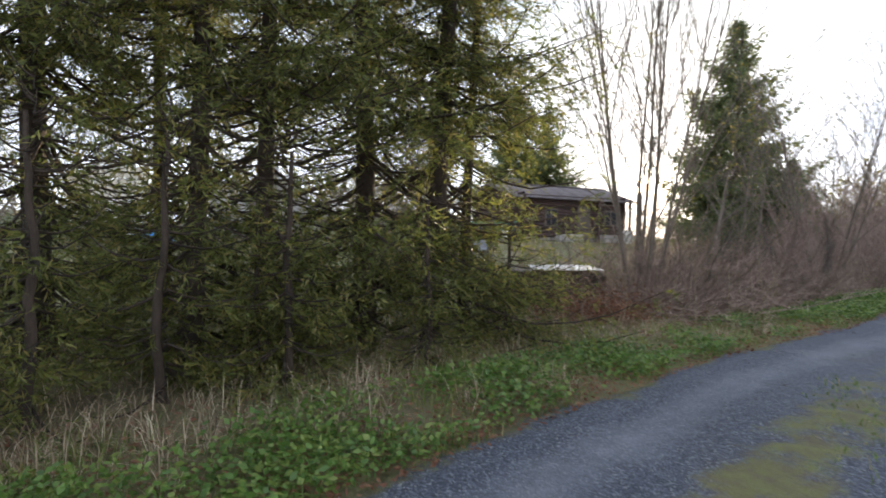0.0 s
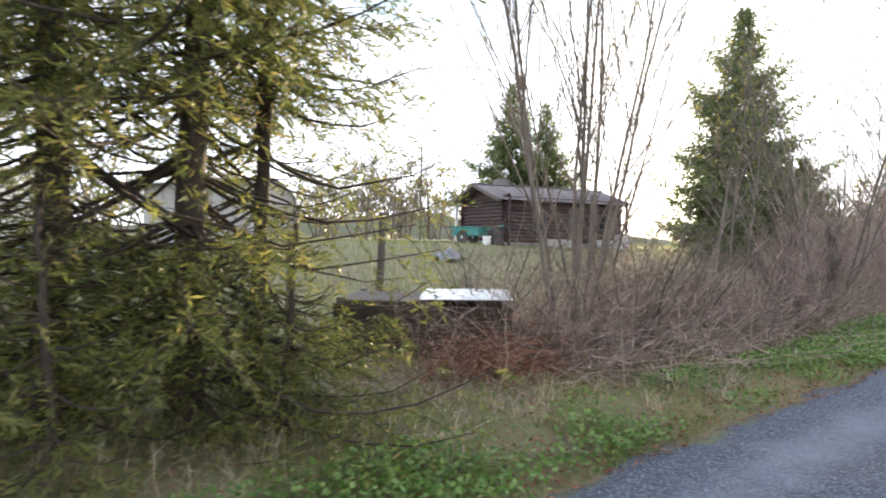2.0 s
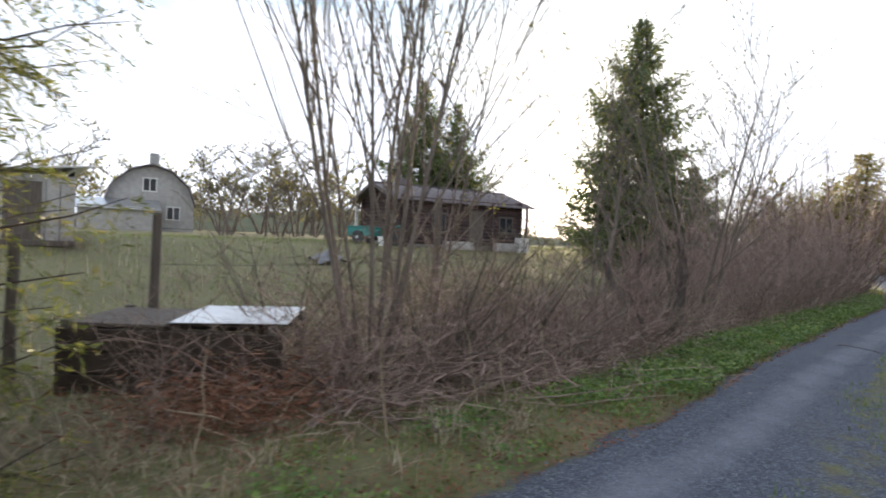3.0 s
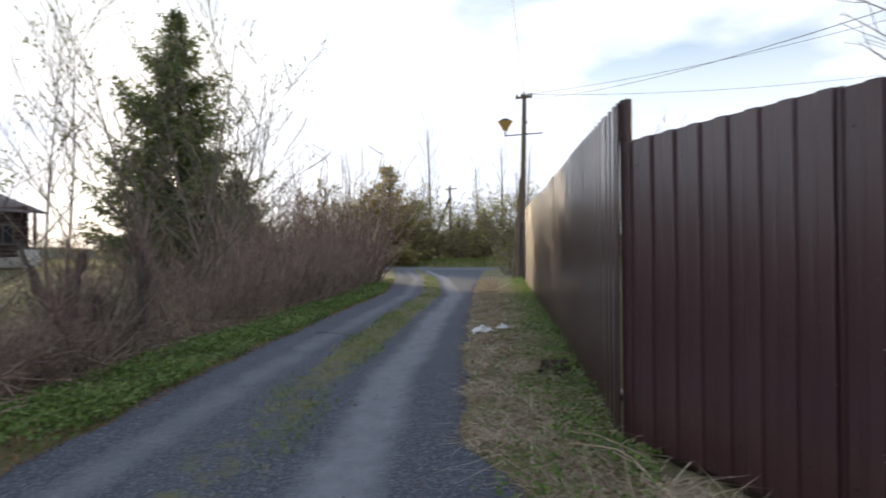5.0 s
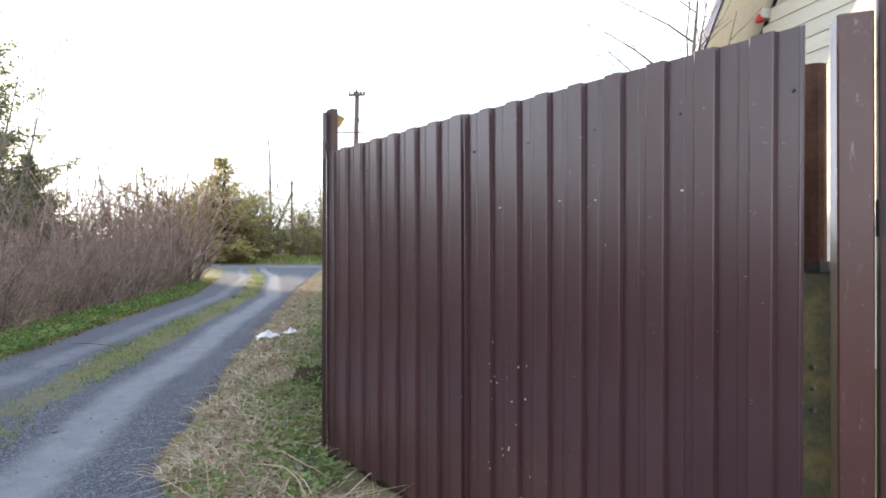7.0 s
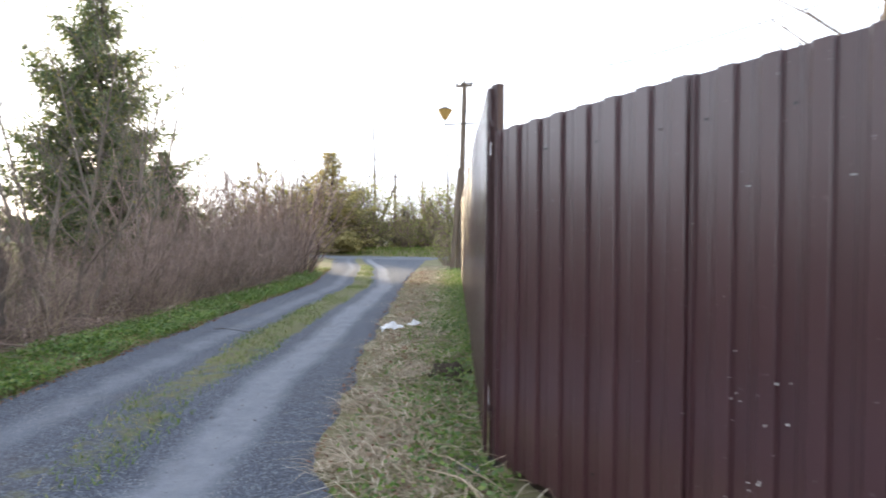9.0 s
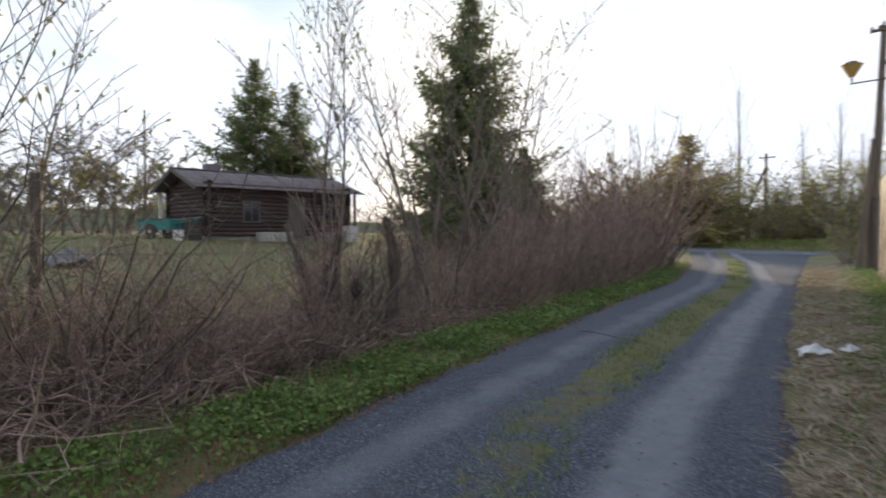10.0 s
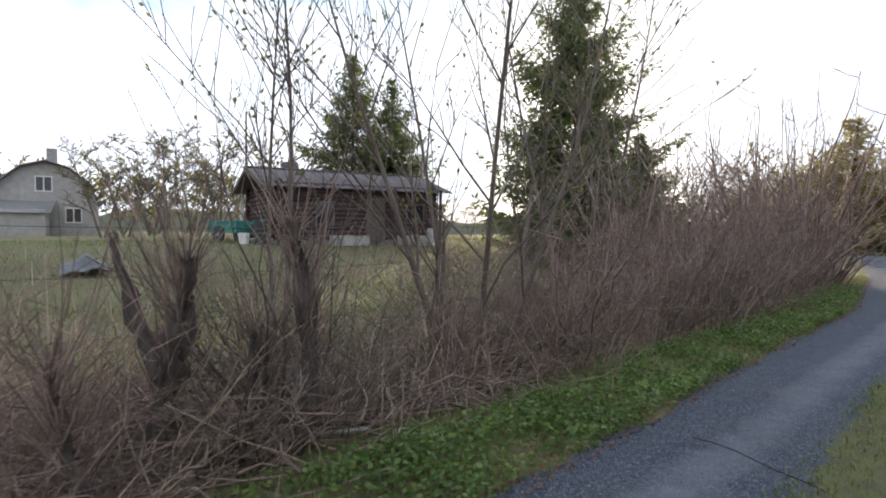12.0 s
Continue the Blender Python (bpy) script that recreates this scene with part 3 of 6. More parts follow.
part("foot_plate", block(0.09, 0.07, 0.2, 0.004, (-0.02, 0.04, -0.16)), M_BLACK, corner_post)
base_board = thing("base_board", pose(CORNER[0], CORNER[1], 0, 0, 0, ang_front), "dark rotten board under the steel fence", "board")
part("board", block(2.5, 0.03, 0.24, 0.004, (1.4, 0.06, -0.17)), M_EARTH, base_board)

# the gateway: round rusty post, box post and scratched steel gate leaf
pipe_post = thing("pipe_post", pose(3.10, 2.83, 0), "rusty brown round steel gate post with a flanged collar", "post")
part("lower_tube", block(0.13, 0.13, 1.33, 0.006, (0.02, 0, -0.02)), M_MOSSY, pipe_post, "mossy peeling lower post")
part("upper_pipe", rod(0.045, 0.045, 0.68, 14, (0.02, 0, 1.32)), M_RUST, pipe_post, smooth=False)
part("collar", rod(0.075, 0.07, 0.035, 14, (0.01, 0, 1.31)), M_BLACK, pipe_post, "dark iron collar")
for zz in (0.86, 0.93, 1.0):
    part("rivet", rod(0.009, 0.006, 0.012, 8, (0.0, 0, 0)), M_ZINC, pipe_post, "", pose(-0.01, -0.066, zz, 90))
gate_ang = math.degrees(math.atan2(-0.28, 1.0))
gate_post = thing("gate_post", pose(3.06, 2.50, 0, 0, 0, gate_ang), "wide scratched dark brown steel gate post", "post")
part("face", block(0.088, 0.08, 2.04, 0.005, (0.0, 0, 0)), M_SCRATCH, gate_post)
gate = thing("gate_leaf", pose(3.125, 2.455, 0, 0, 0, gate_ang - 8), "closed plain brown steel gate leaf with scratches", "gate")
part("panel", block(1.7, 0.035, 2.2, 0.004, (0.865, 0, 0.05)), M_SCRATCH, gate)
part("edge_tube", block(0.04, 0.05, 2.16, 0.004, (0.0, 0.01, 0.05)), M_POST, gate)
part("hinge", rod(0.016, 0.016, 0.1, 10, (-0.01, 0.0, 1.42)), M_BLACK, gate)

# ---- utility pole with the street lamp ----
POLE = (-4.55, 26.4)
pz = ground_at(*POLE)
pole = thing("utility_pole", pose(POLE[0], POLE[1], pz - 0.05), "weathered wooden utility pole with a brace and insulators", "pole")
def beam(name, a, b, r0, r1, mat, parent, n=9, label=""):
    v, f = tubes([(np.linspace(a, b, 5), np.linspace(r0, r1, 5))], n)
    return put(name, mesh_np(name, v, f, None, True), mat, parent, label)
beam("shaft", (0.04, 0, 0), (0.27, 0, 8.45), 0.15, 0.10, M_POLE, pole)
beam("brace", (-0.22, -0.25, 0), (0.12, -0.2, 4.6), 0.12, 0.09, M_POLE, pole)
beam("stub", (0.25, -0.14, 0), (0.2, -0.12, 2.6), 0.13, 0.12, M_WOOD_GREY, pole, 9, "short dark stub post at the foot")
part("crossarm", block(0.75, 0.09, 0.09, 0.006, (0.27, -0.1, 8.25)), M_POLE, pole)
for i, (dx, zz) in enumerate(((-0.06, 8.34), (0.16, 8.34), (0.46, 8.34), (0.6, 8.34), (0.27, 8.45), (0.36, 7.1))):
    part("insulator", rod(0.05, 0.035, 0.12, 8, (dx, -0.1, zz)), M_BLACK, pole)
part("bracket_arm", rod(0.028, 0.028, 1.75, 8), M_BLACK, pole, "", pose(-0.65, -0.08, 6.62, 0, 90, 0))
lampp = thing("street_lamp", pose(POLE[0] - 0.62, POLE[1] - 0.08, pz + 6.58), "amber inverted cone street lamp on the pole's arm", "street lamp")
part("stem", rod(0.03, 0.03, 0.22, 8, (0, 0, 0)), M_BLACK, lampp)
part("shade", rod(0.09, 0.34, 0.42, 16, (0, 0, 0.22)), M_AMBER, lampp, "amber cone glass")
part("lid", rod(0.35, 0.12, 0.13, 16, (0, 0, 0.64)), M_BLACK, lampp, "dark lid")


def wire(a, b, sag, r=0.008, name="wire", label="thin dark overhead wire"):
    s = np.linspace(0, 1, 14)[:, None]
    p = np.array(a)[None] * (1 - s) + np.array(b)[None] * s
    p[:, 2] -= sag * 4 * (s * (1 - s))[:, 0]
    v, f = tubes([(p, np.full(14, r))], 4)
    return tagged(put(name, mesh_np(name, v, f), M_BLACK), label, "wire", "overhead wires")


PT = np.array([POLE[0] + 0.27, POLE[1] - 0.1, pz + 8.35])
wire(PT, (14.0, 22.0, 9.6), 0.5)
wire(PT + (0.2, 0, 0), (16.0, 30.0, 9.0), 0.5)
wire(PT - (0, 0, 0.2), (5.5, 11.5, 5.3), 0.35)
wire(PT, (4.6, -22.0, 8.2), 0.6)
wire(PT - (0.2, 0, 0), (-24.0, 58.0, 8.4), 0.6)

# ---- spruces ----


def spruce_arrays(h, reach, first, seed, whorls, per, twig_step, needle, thick, needle_step, gaps=0.0):
    rng = np.random.default_rng(seed)
    woods, nc, nd = [], [], []
    z_all = first + (h * 0.985 - first) * (np.linspace(0, 1, whorls) ** 0.95)
    if thick < 0.02 and h > 5:
        low = int(whorls * 0.66)
        z_all = np.concatenate([np.linspace(first, 4.3, low), np.linspace(4.5, h * 0.985, whorls - low)])
    for zi, z0 in enumerate(z_all):
        fr = z0 / h
        for k in range(per + (rng.random() < 0.4) + (1 if fr < 0.2 else 0)):
            az = rng.uniform(0, 2 * np.pi)
            ln = reach * (float(np.interp(z0, (1.0, 2.0), (0.72, 1.0))) if gaps else 1.0) * (1 - fr) ** 0.85 * rng.uniform(0.42, 1.22) * (0.86 + 0.2 * np.sin(az * 3 + zi)) + 0.12
            tilt = np.interp(fr, (0, 0.4, 0.8, 1), (-0.28, -0.06, 0.35, 0.9)) + rng.normal(0, 0.09)
            s = np.linspace(0, 1, 7)
            out = np.array([np.cos(az), np.sin(az), 0])
            p = np.array([0, 0, z0 + rng.uniform(-0.1, 0.1)]) + out * (ln * s * np.cos(tilt))[:, None]
            p[:, 2] += ln * (np.sin(tilt) * s - 0.22 * s * (1 - s) * 2 + 0.10 * s ** 3)
            p += rng.normal(0, 0.015 * ln, p.shape) * s[:, None]
            woods.append((p, np.linspace(0.006 + 0.0075 * ln, 0.003, 7)))
            side = np.array([-out[1], out[0], 0])
            m = max(3, int(ln / twig_step))
            ts = np.linspace(0.16, 1.0, m)
            for t in ts:
                c = np.array([np.interp(t, s, p[:, i]) for i in range(3)])
                for sg in (-1, 1):
                    if gaps and rng.random() < gaps * (math.exp(-((z0 - 1.8) / 0.5) ** 2) if t < 0.8 else 0.3) + (0.5 - 0.45 * t if z0 < 1.4 else 0.2):
                        continue
                    tl = (0.42 * ln * (1.06 - t) + 0.10) * rng.uniform(0.5, 1.15)
                    d = out * rng.uniform(0.45, 0.95) + side * sg * rng.uniform(0.5, 1.0) + np.array([0, 0, rng.uniform(-0.75, 0.15)])
                    d /= np.linalg.norm(d)
                    q = np.arange(0.02, tl, needle_step)
                    pts = c + d * q[:, None]
                    pts[:, 2] -= 0.35 * q ** 2 / max(tl, 0.1)
                    if tl > 0.25 and thick < 0.02:
                        woods.append((pts[[0, len(pts) // 2, -1]] if len(pts) > 2 else np.stack([c, c + d * tl / 2, c + d * tl]), (0.004, 0.003, 0.0015)))
                    nc.append(np.repeat(pts, 2, 0))
                    nd.append(d[None] * 0.75 + rng.normal(0, 0.55, (2 * len(pts), 3)))
    nc, nd = np.concatenate(nc), np.concatenate(nd)
    ln = needle * rng.uniform(0.7, 1.25, len(nc))
    return woods, leaves(nc, nd, ln, thick * rng.uniform(0.7, 1.3, len(nc)), rng)


def trunk_line(h, r, seed, lean=0.02):
    rng = np.random.default_rng(seed)
    s = np.linspace(0, 1, 12)
    p = np.stack([rng.normal(0, 0.012, 12).cumsum() + lean * h * s, rng.normal(0, 0.012, 12).cumsum(), h * s - 0.1], 1)
    return p, r * (1 - s) ** 0.8 + 0.012 + 0.35 * r * np.exp(-s * 26)


def make_spruce(m, h, reach, trunk, seed, label, group, near=True, first=0.35, whorls=34, per=4):
    t = thing("spruce", m, label, "spruce tree", group)
    v, f = tubes([trunk_line(h, trunk, seed)], 10)
    put("trunk", mesh_np("trunk", v, f, None, True), M_BARK, t)
    if near:
        woods, nl = spruce_arrays(h, reach, first, seed, whorls, per, 0.092, 0.066, 0.0115, 0.028, 0.85)
    else:
        woods, nl = spruce_arrays(h, reach, first, seed, whorls, per, 0.26, 0.31, 0.085, 0.115)
    v, f = tubes(woods, 3)
    mass("branchwork", mesh_np("branchwork", v, f), M_BARK, t)
    mass("foliage", mesh_np("foliage", *nl), M_NEEDLE if near else M_NEEDLE_FAR, t)
    return t


SL = "dark spruce with drooping twiggy branches beside the lane"
near_a = make_spruce(pose(-2.73, -4.63, 0, 0, 0, 0), 8.5, 2.0, 0.065, 11, SL, "spruce row", True, 0.3, 34, 5)
near_b = make_spruce(pose(-3.14, -2.95, 0, 0, 0, 40), 9.5, 2.5, 0.088, 12, "tall spruce with a stout trunk and long boughs", "spruce row", True, 0.35, 36, 5)
near_c = make_spruce(pose(-3.36, -2.51, 0, 0, 0, 80), 7.5, 2.0, 0.045, 13, "slim spruce at the end of the row", "spruce row", True, 0.9, 24, 4)
for src, x, y, rz in ((near_b, -3.03, -3.69, 200), (near_a, -2.59, -5.16, 130), (near_b, -3.06, -6.19, 310), (near_a, -3.3, -7.5, 75), (near_c, -2.3, -6.9, 20), (near_a, -4.6, -5.4, 250)):
    copy_thing(src, pose(x, y, ground_at(x, y), 0, 0, rz))
sapling = make_spruce(pose(-1.75, -4.6, 0), 1.7, 0.95, 0.02, 14, "low young spruce at the lane's edge", "spruce saplings", True, 0.08, 11, 5)
for x, y, rz, s in ((-1.3, -5.9, 220, 1.0), (-2.65, -2.35, 100, 0.8), (-2.0, -3.5, 300, 0.8), (-1.2, -6.9, 77, 1.1), (-1.6, -5.3, 145, 1.0), (-0.85, -6.2, 30, 0.8)):
    copy_thing(sapling, pose(x, y, ground_at(x, y), 0, 0, rz)).scale = (s, s, s)
far_a = make_spruce(pose(-21.1, 23.0, 0.55), 12.9, 6.3, 0.2, 21, "tall dense spruce standing behind the hedge", "yard spruces", False, 0.6, 36, 8)
far_b = make_spruce(pose(-38.6, 19.1, 0.95), 12.2, 6.2, 0.2, 22, "dark spruce behind the log house", "yard spruces", False, 0.6, 30, 7)
copy_thing(far_b, pose(-37.4, 21.4, 0.9, 0, 0, 120)).scale = (0.85, 0.85, 0.88)
copy_thing(far_b, pose(-40.5, 21.5, 0.9, 0, 0, 200)).scale = (0.7, 0.7, 0.68)
gold = make_spruce(pose(-22.9, 51.0, 0.2), 9.2, 4.6, 0.2, 23, "broad spruce with the low sun's gold painted into its needles", "far spruces", False, 0.5, 22, 6)
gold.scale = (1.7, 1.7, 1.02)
# its sunlit gold is painted: the green needles swap to a golden colour
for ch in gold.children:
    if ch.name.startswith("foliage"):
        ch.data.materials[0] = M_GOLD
for x, y, s, rz in ((-27.0, 57, 0.5, 80), (-19, 61, 0.35, 150), (-15.8, 60, 0.42, 220)):
    o = copy_thing(far_a, pose(x, y, ground_at(x, y), 0, 0, rz))
    o.scale = (s, s, s)
    tagged(o, "small spruce in the thicket beyond the crossing", group="far spruces")
for x, y, s, sz, rz in ((-16.0, 19.4, 0.6, 0.34, 70), (-18.6, 24.4, 0.6, 0.42, 200)):
    o = copy_thing(far_a, pose(x, y, ground_at(x, y), 0, 0, rz))
    o.scale = (s, s, sz)
    tagged(o, "low bushy spruce beside the tall one")

# ---- bare bushes and trees ----


def bush_lines(seed, stems, h, spreadr, shoots, curve=0.25, thick=0.007, bare=0.12, shoot_r=0.0034):
    rng = np.random.default_rng(seed)
    lines, tips, dirs = [], [], []
    for i in range(stems):
        az = rng.uniform(0, 2 * np.pi)
        b = np.array([np.cos(az), np.sin(az), 0]) * rng.uniform(0, 0.28) * spreadr
        hh = h * rng.uniform(0.3, 1.12)
        lean = rng.uniform(0.05, 1.0) ** 1.2 * spreadr * 1.25
        az2 = az + rng.normal(0, 0.5)
        s = np.linspace(0, 1, 6)
        p = b + np.stack([np.cos(az2) * lean * (s + curve * s ** 2), np.sin(az2) * lean * (s + curve * s ** 2), hh * s - 0.06], 1)
        p[1:] += rng.normal(0, 0.032 * h, (5, 3))
        lines.append((p, np.linspace(thick * rng.uniform(0.7, 1.5), max(0.0022, thick * 0.22), 6)))
        for k in range(shoots):
            t = rng.uniform(bare, 0.97)
            c = np.array([np.interp(t, s, p[:, j]) for j in range(3)])
            l = hh * rng.uniform(0.14, 0.42) * (1.15 - 0.6 * t)
            a = rng.uniform(0, 2 * np.pi)
            d = np.array([np.cos(a) * 0.8, np.sin(a) * 0.8, rng.uniform(-0.3, 1.1)])
            d /= np.linalg.norm(d)
            q = np.linspace(0, 1, 4)[:, None]
            pp = c + d * l * q + np.array([0, 0, 0.12 * l]) * q ** 2 + rng.normal(0, 0.02 * l, (4, 3)) * q
            lines.append((pp, np.linspace(shoot_r, shoot_r * 0.4, 4)))
            for _ in range(1):
                u = rng.uniform(0.25, 0.9)
                c2 = pp[0] + (pp[-1] - pp[0]) * u
                d2 = d + rng.normal(0, 0.7, 3)
                l2 = l * rng.uniform(0.25, 0.55)
                lines.append((np.stack([c2, c2 + d2 * l2 * 0.5 + rng.normal(0, 0.05 * l2, 3), c2 + d2 * l2]), (shoot_r * 0.65, shoot_r * 0.5, shoot_r * 0.3)))
            for _ in range(3):
                u = rng.uniform(0.35, 1.0)
                tips.append(c + d * l * u)
                dirs.append(d + rng.normal(0, 0.5, 3))
    return lines, np.array(tips), np.array(dirs)


def make_bush(m, seed, stems, h, spreadr, shoots, label, group, leaf=0.012, leaf_part=1.0, mat=None, leaf_mat=None, thick=0.007, shoot_r=0.0034):
    t = thing("bush", m, label, "bush", group)
    lines, tips, dirs = bush_lines(seed, stems, h, spreadr, shoots, 0.25, thick, 0.12, shoot_r)
    v, f = tubes(lines, 3)
    mass("branchwork", mesh_np("branchwork", v, f), mat or M_TWIG, t)
    rng = np.random.default_rng(seed + 1)
    keep = rng.random(len(tips)) < leaf_part
    v, f = leaves(tips[keep], dirs[keep], leaf * rng.uniform(0.6, 1.5, keep.sum()), leaf * 0.55, rng)
    mass("foliage", mesh_np("foliage", v, f), leaf_mat or M_BUD, t)
    return t


HB = "dense bare reddish brown bush of the roadside hedge"
bushes = [make_bush(pose(-4.6, 3.4, ground_at(-4.6, 3.4)), 31, 15, 1.3, 1.0, 8, HB, "roadside hedge"),
          make_bush(pose(-5.9, 9.0, ground_at(-5.9, 9.0)), 32, 18, 1.75, 1.1, 9, HB, "roadside hedge"),
          make_bush(pose(-6.6, 12.5, ground_at(-6.6, 12.5)), 33, 17, 1.95, 1.2, 9, HB, "roadside hedge"),
          make_bush(pose(-6.0, 7.3, ground_at(-6.0, 7.3)), 34, 14, 1.6, 1.3, 8, HB, "roadside hedge", 0.02, 0.8)]
rr = random.Random(8)
HEDGE_Y = (-2, 0, 2, 3.4, 5, 8, 10.4, 12.5, 15.5, 20, 28)
HEDGE_X = (-3.3, -3.7, -4.2, -4.35, -4.75, -5.75, -6.3, -6.8, -7.6, -9.6, -13.2)
y = -0.9
while y < 26.5:
    for row in range(4):
        if (y < 2.5 and row > 1) or (y < 0.3 and row and y > -0.7) or (row == 3 and y > 16):
            continue
        yy = y + rr.uniform(-0.25, 0.25)
        low = 4.4 < yy < 7.7
        if low and (row > 2 or rr.random() < 0.25):
            continue
        x = float(np.interp(yy, HEDGE_Y, HEDGE_X)) - 0.1 - row * 0.62 + rr.uniform(-0.25, 0.25)
        s = rr.uniform(0.8, 1.15) * (0.82 if yy < 1 else 1.0)
        sz = s * float(np.interp(yy, (0, 5, 7, 12, 28), (0.82, 0.85, 1.0, 1.08, 1.25))) * rr.uniform(0.85, 1.1) * (0.52 if low else 0.8 if yy < 4.4 else 1.0)
        o = copy_thing(bushes[rr.randrange(4)], pose(x, yy, ground_at(x, yy), rr.uniform(-13, 13), rr.uniform(-13, 13), rr.uniform(0, 360)))
        o.scale = (s, s, sz)
    y += 0.52 if y < 16 else 0.8
for i in range(46):
    yy = rr.uniform(0.2, 5.4)
    x = float(np.interp(yy, HEDGE_Y, HEDGE_X)) + 0.35 - rr.uniform(0.0, 2.4)
    s = rr.uniform(0.75, 1.05)
    copy_thing(bushes[rr.randrange(4)], pose(x, yy, ground_at(x, yy), rr.uniform(-20, 20), rr.uniform(-20, 20), rr.uniform(0, 360))).scale = (s, s, s * rr.uniform(0.42, 0.62))
greys = make_bush(pose(-4.3, 1.5, 0), 36, 16, 2.1, 1.0, 8, "bare grey-brown bush with thick straight stems", "roadside hedge", 0.012, 1.0, M_TWIG_GREY, M_BUD, 0.012, 0.004)
for i in range(26):
    yy = rr.uniform(0.2, 3.2) if i < 8 else rr.uniform(3, 24)
    x = float(np.interp(yy, HEDGE_Y, HEDGE_X)) - rr.uniform(0.0, 1.6)
    s = rr.uniform(0.7, 1.1)
    copy_thing(greys, pose(x, yy, ground_at(x, yy), rr.uniform(-5, 5), rr.uniform(-5, 5), rr.uniform(0, 360))).scale = (s, s, s * rr.uniform(0.7, 1.05))
for i in range(12):
    yy = rr.uniform(-6, 16)
    x = float(lane_left(yy)) - rr.uniform(4.6, 15)
    s = rr.uniform(0.5, 0.9)
    copy_thing(bushes[rr.randrange(4)], pose(x, yy, ground_at(x, yy), 0, 0, rr.uniform(0, 360))).scale = (s * 1.3, s * 1.3, s * 0.62)
# the taller willow scrub at the hedge's far end
scrub = make_bush(pose(-11.0, 21.5, ground_at(-11.0, 21.5)), 41, 34, 4.6, 2.0, 5, "tall bare willow scrub at the hedge end", "willow scrub", 0.06, 0.3, M_TWIG, M_BUD, 0.036, 0.013)
for x, y, s, rz in ((-9.5, 20.4, 0.82, 70), (-10.2, 22.4, 0.95, 190), (-12.6, 24.5, 1.0, 40), (-11.6, 23.0, 0.85, 100), (-14.6, 25.5, 0.7, 160), (-12.9, 20.0, 0.85, 220), (-10.2, 18.6, 0.7, 280), (-14.8, 23.5, 1.1, 330), (-12.4, 17.0, 0.8, 30), (-16, 20.5, 0.9, 10)):
    o = copy_thing(scrub, pose(x, y, ground_at(x, y), 0, 0, rz))
    o.scale = (s, s, s * 1.25)


def tree_lines(seed, h, r, levels, limbs, up=0.6, spreadk=0.5, start=0.25, trunk_n=1, splay=0.0):
    rng = np.random.default_rng(seed)
    lines, tips, dirs = [], [], []

    def grow(p0, d, l, r0, lev):
        n = 7 if lev == 0 else 5
        p, q = [np.array(p0)], np.array(d, float)
        for i in range(n - 1):
            q = q + rng.normal(0, 0.09 if lev else 0.04, 3) + np.array([0, 0, 0.05 * up])
            q /= np.linalg.norm(q)
            p.append(p[-1] + q * l / (n - 1))
        p = np.array(p)
        lines.append((p, np.linspace(r0, max(r0 * 0.18, 0.002), n)))
        if lev >= levels:
            for _ in range(4):
                u = rng.uniform(0.3, 1)
                tips.append(p[0] + (p[-1] - p[0]) * u)
                dirs.append(q + rng.normal(0, 0.6, 3))
            return
        k = limbs[lev]
        for i in range(k):
            t = start + (0.98 - start) * (i + rng.random()) / k if lev == 0 else rng.uniform(0.2, 0.98)
            c = np.array([np.interp(t, np.linspace(0, 1, n), p[:, j]) for j in range(3)])
            a = rng.uniform(0, 2 * np.pi)
            o = np.array([np.cos(a), np.sin(a), 0]) * spreadk + q * (0.75 if lev else 0.6) + np.array([0, 0, up * 0.5])
            o /= np.linalg.norm(o)
            grow(c, o, l * rng.uniform(0.28, 0.5) * (1.2 - 0.5 * t), r0 * (1 - 0.75 * t) * 0.45 + 0.002, lev + 1)

    for i in range(trunk_n):
        a = 2 * np.pi * i / max(trunk_n, 1) + rng.uniform(-0.4, 0.4)
        d = np.array([np.cos(a) * splay, np.sin(a) * splay, 1.0]) * (1 if i or trunk_n == 1 else 1)
        grow(np.array([np.cos(a), np.sin(a), 0]) * (0.12 if trunk_n > 1 else 0) + np.array([0, 0, -0.1]), d / np.linalg.norm(d), h * rng.uniform(0.8, 1.05), r * rng.uniform(0.7, 1.1), 0)
    return lines, np.array(tips), np.array(dirs)


def make_tree(name, m, label, category, group, seed, h, r, levels, limbs, leaf, share, mat, leaf_mat, twig=0, **kw):
    t = thing(name, m, label, category, group)
    lines, tips, dirs = tree_lines(seed, h, r, levels, limbs, **kw)
    fine = []
    for q in lines:
        if len(q[0]) == 7:
            put("trunk" if kw.get("trunk_n", 1) == 1 else "stem", mesh_np("stem", *tubes([q], 8), None, True), mat, t)
        else:
            fine.append((q[0], np.maximum(q[1], 0.0035 + 0.00012 * twig)))
    mass("branchwork", mesh_np("branchwork", *tubes(fine, 4)), mat, t)
    rng = np.random.default_rng(seed + 5)
    keep = rng.random(len(tips)) < share
    if keep.sum():
        v, f = leaves(tips[keep], dirs[keep], leaf * rng.uniform(0.6, 1.5, keep.sum()), leaf * 0.6, rng)
        mass("foliage", mesh_np("foliage", v, f), leaf_mat, t)
    return t


# the clump of tall bare stems behind the compost box
make_tree("tree", pose(-4.35, 0.85, 0), "tall clump of bare grey stems rising from one stool", "tree", "roadside trees", 51, 7.0, 0.028, 2, (13, 5), 0.03, 0.35, M_TWIG_GREY, M_BUD, up=0.9, spreadk=0.4, start=0.2, trunk_n=9, splay=0.2)
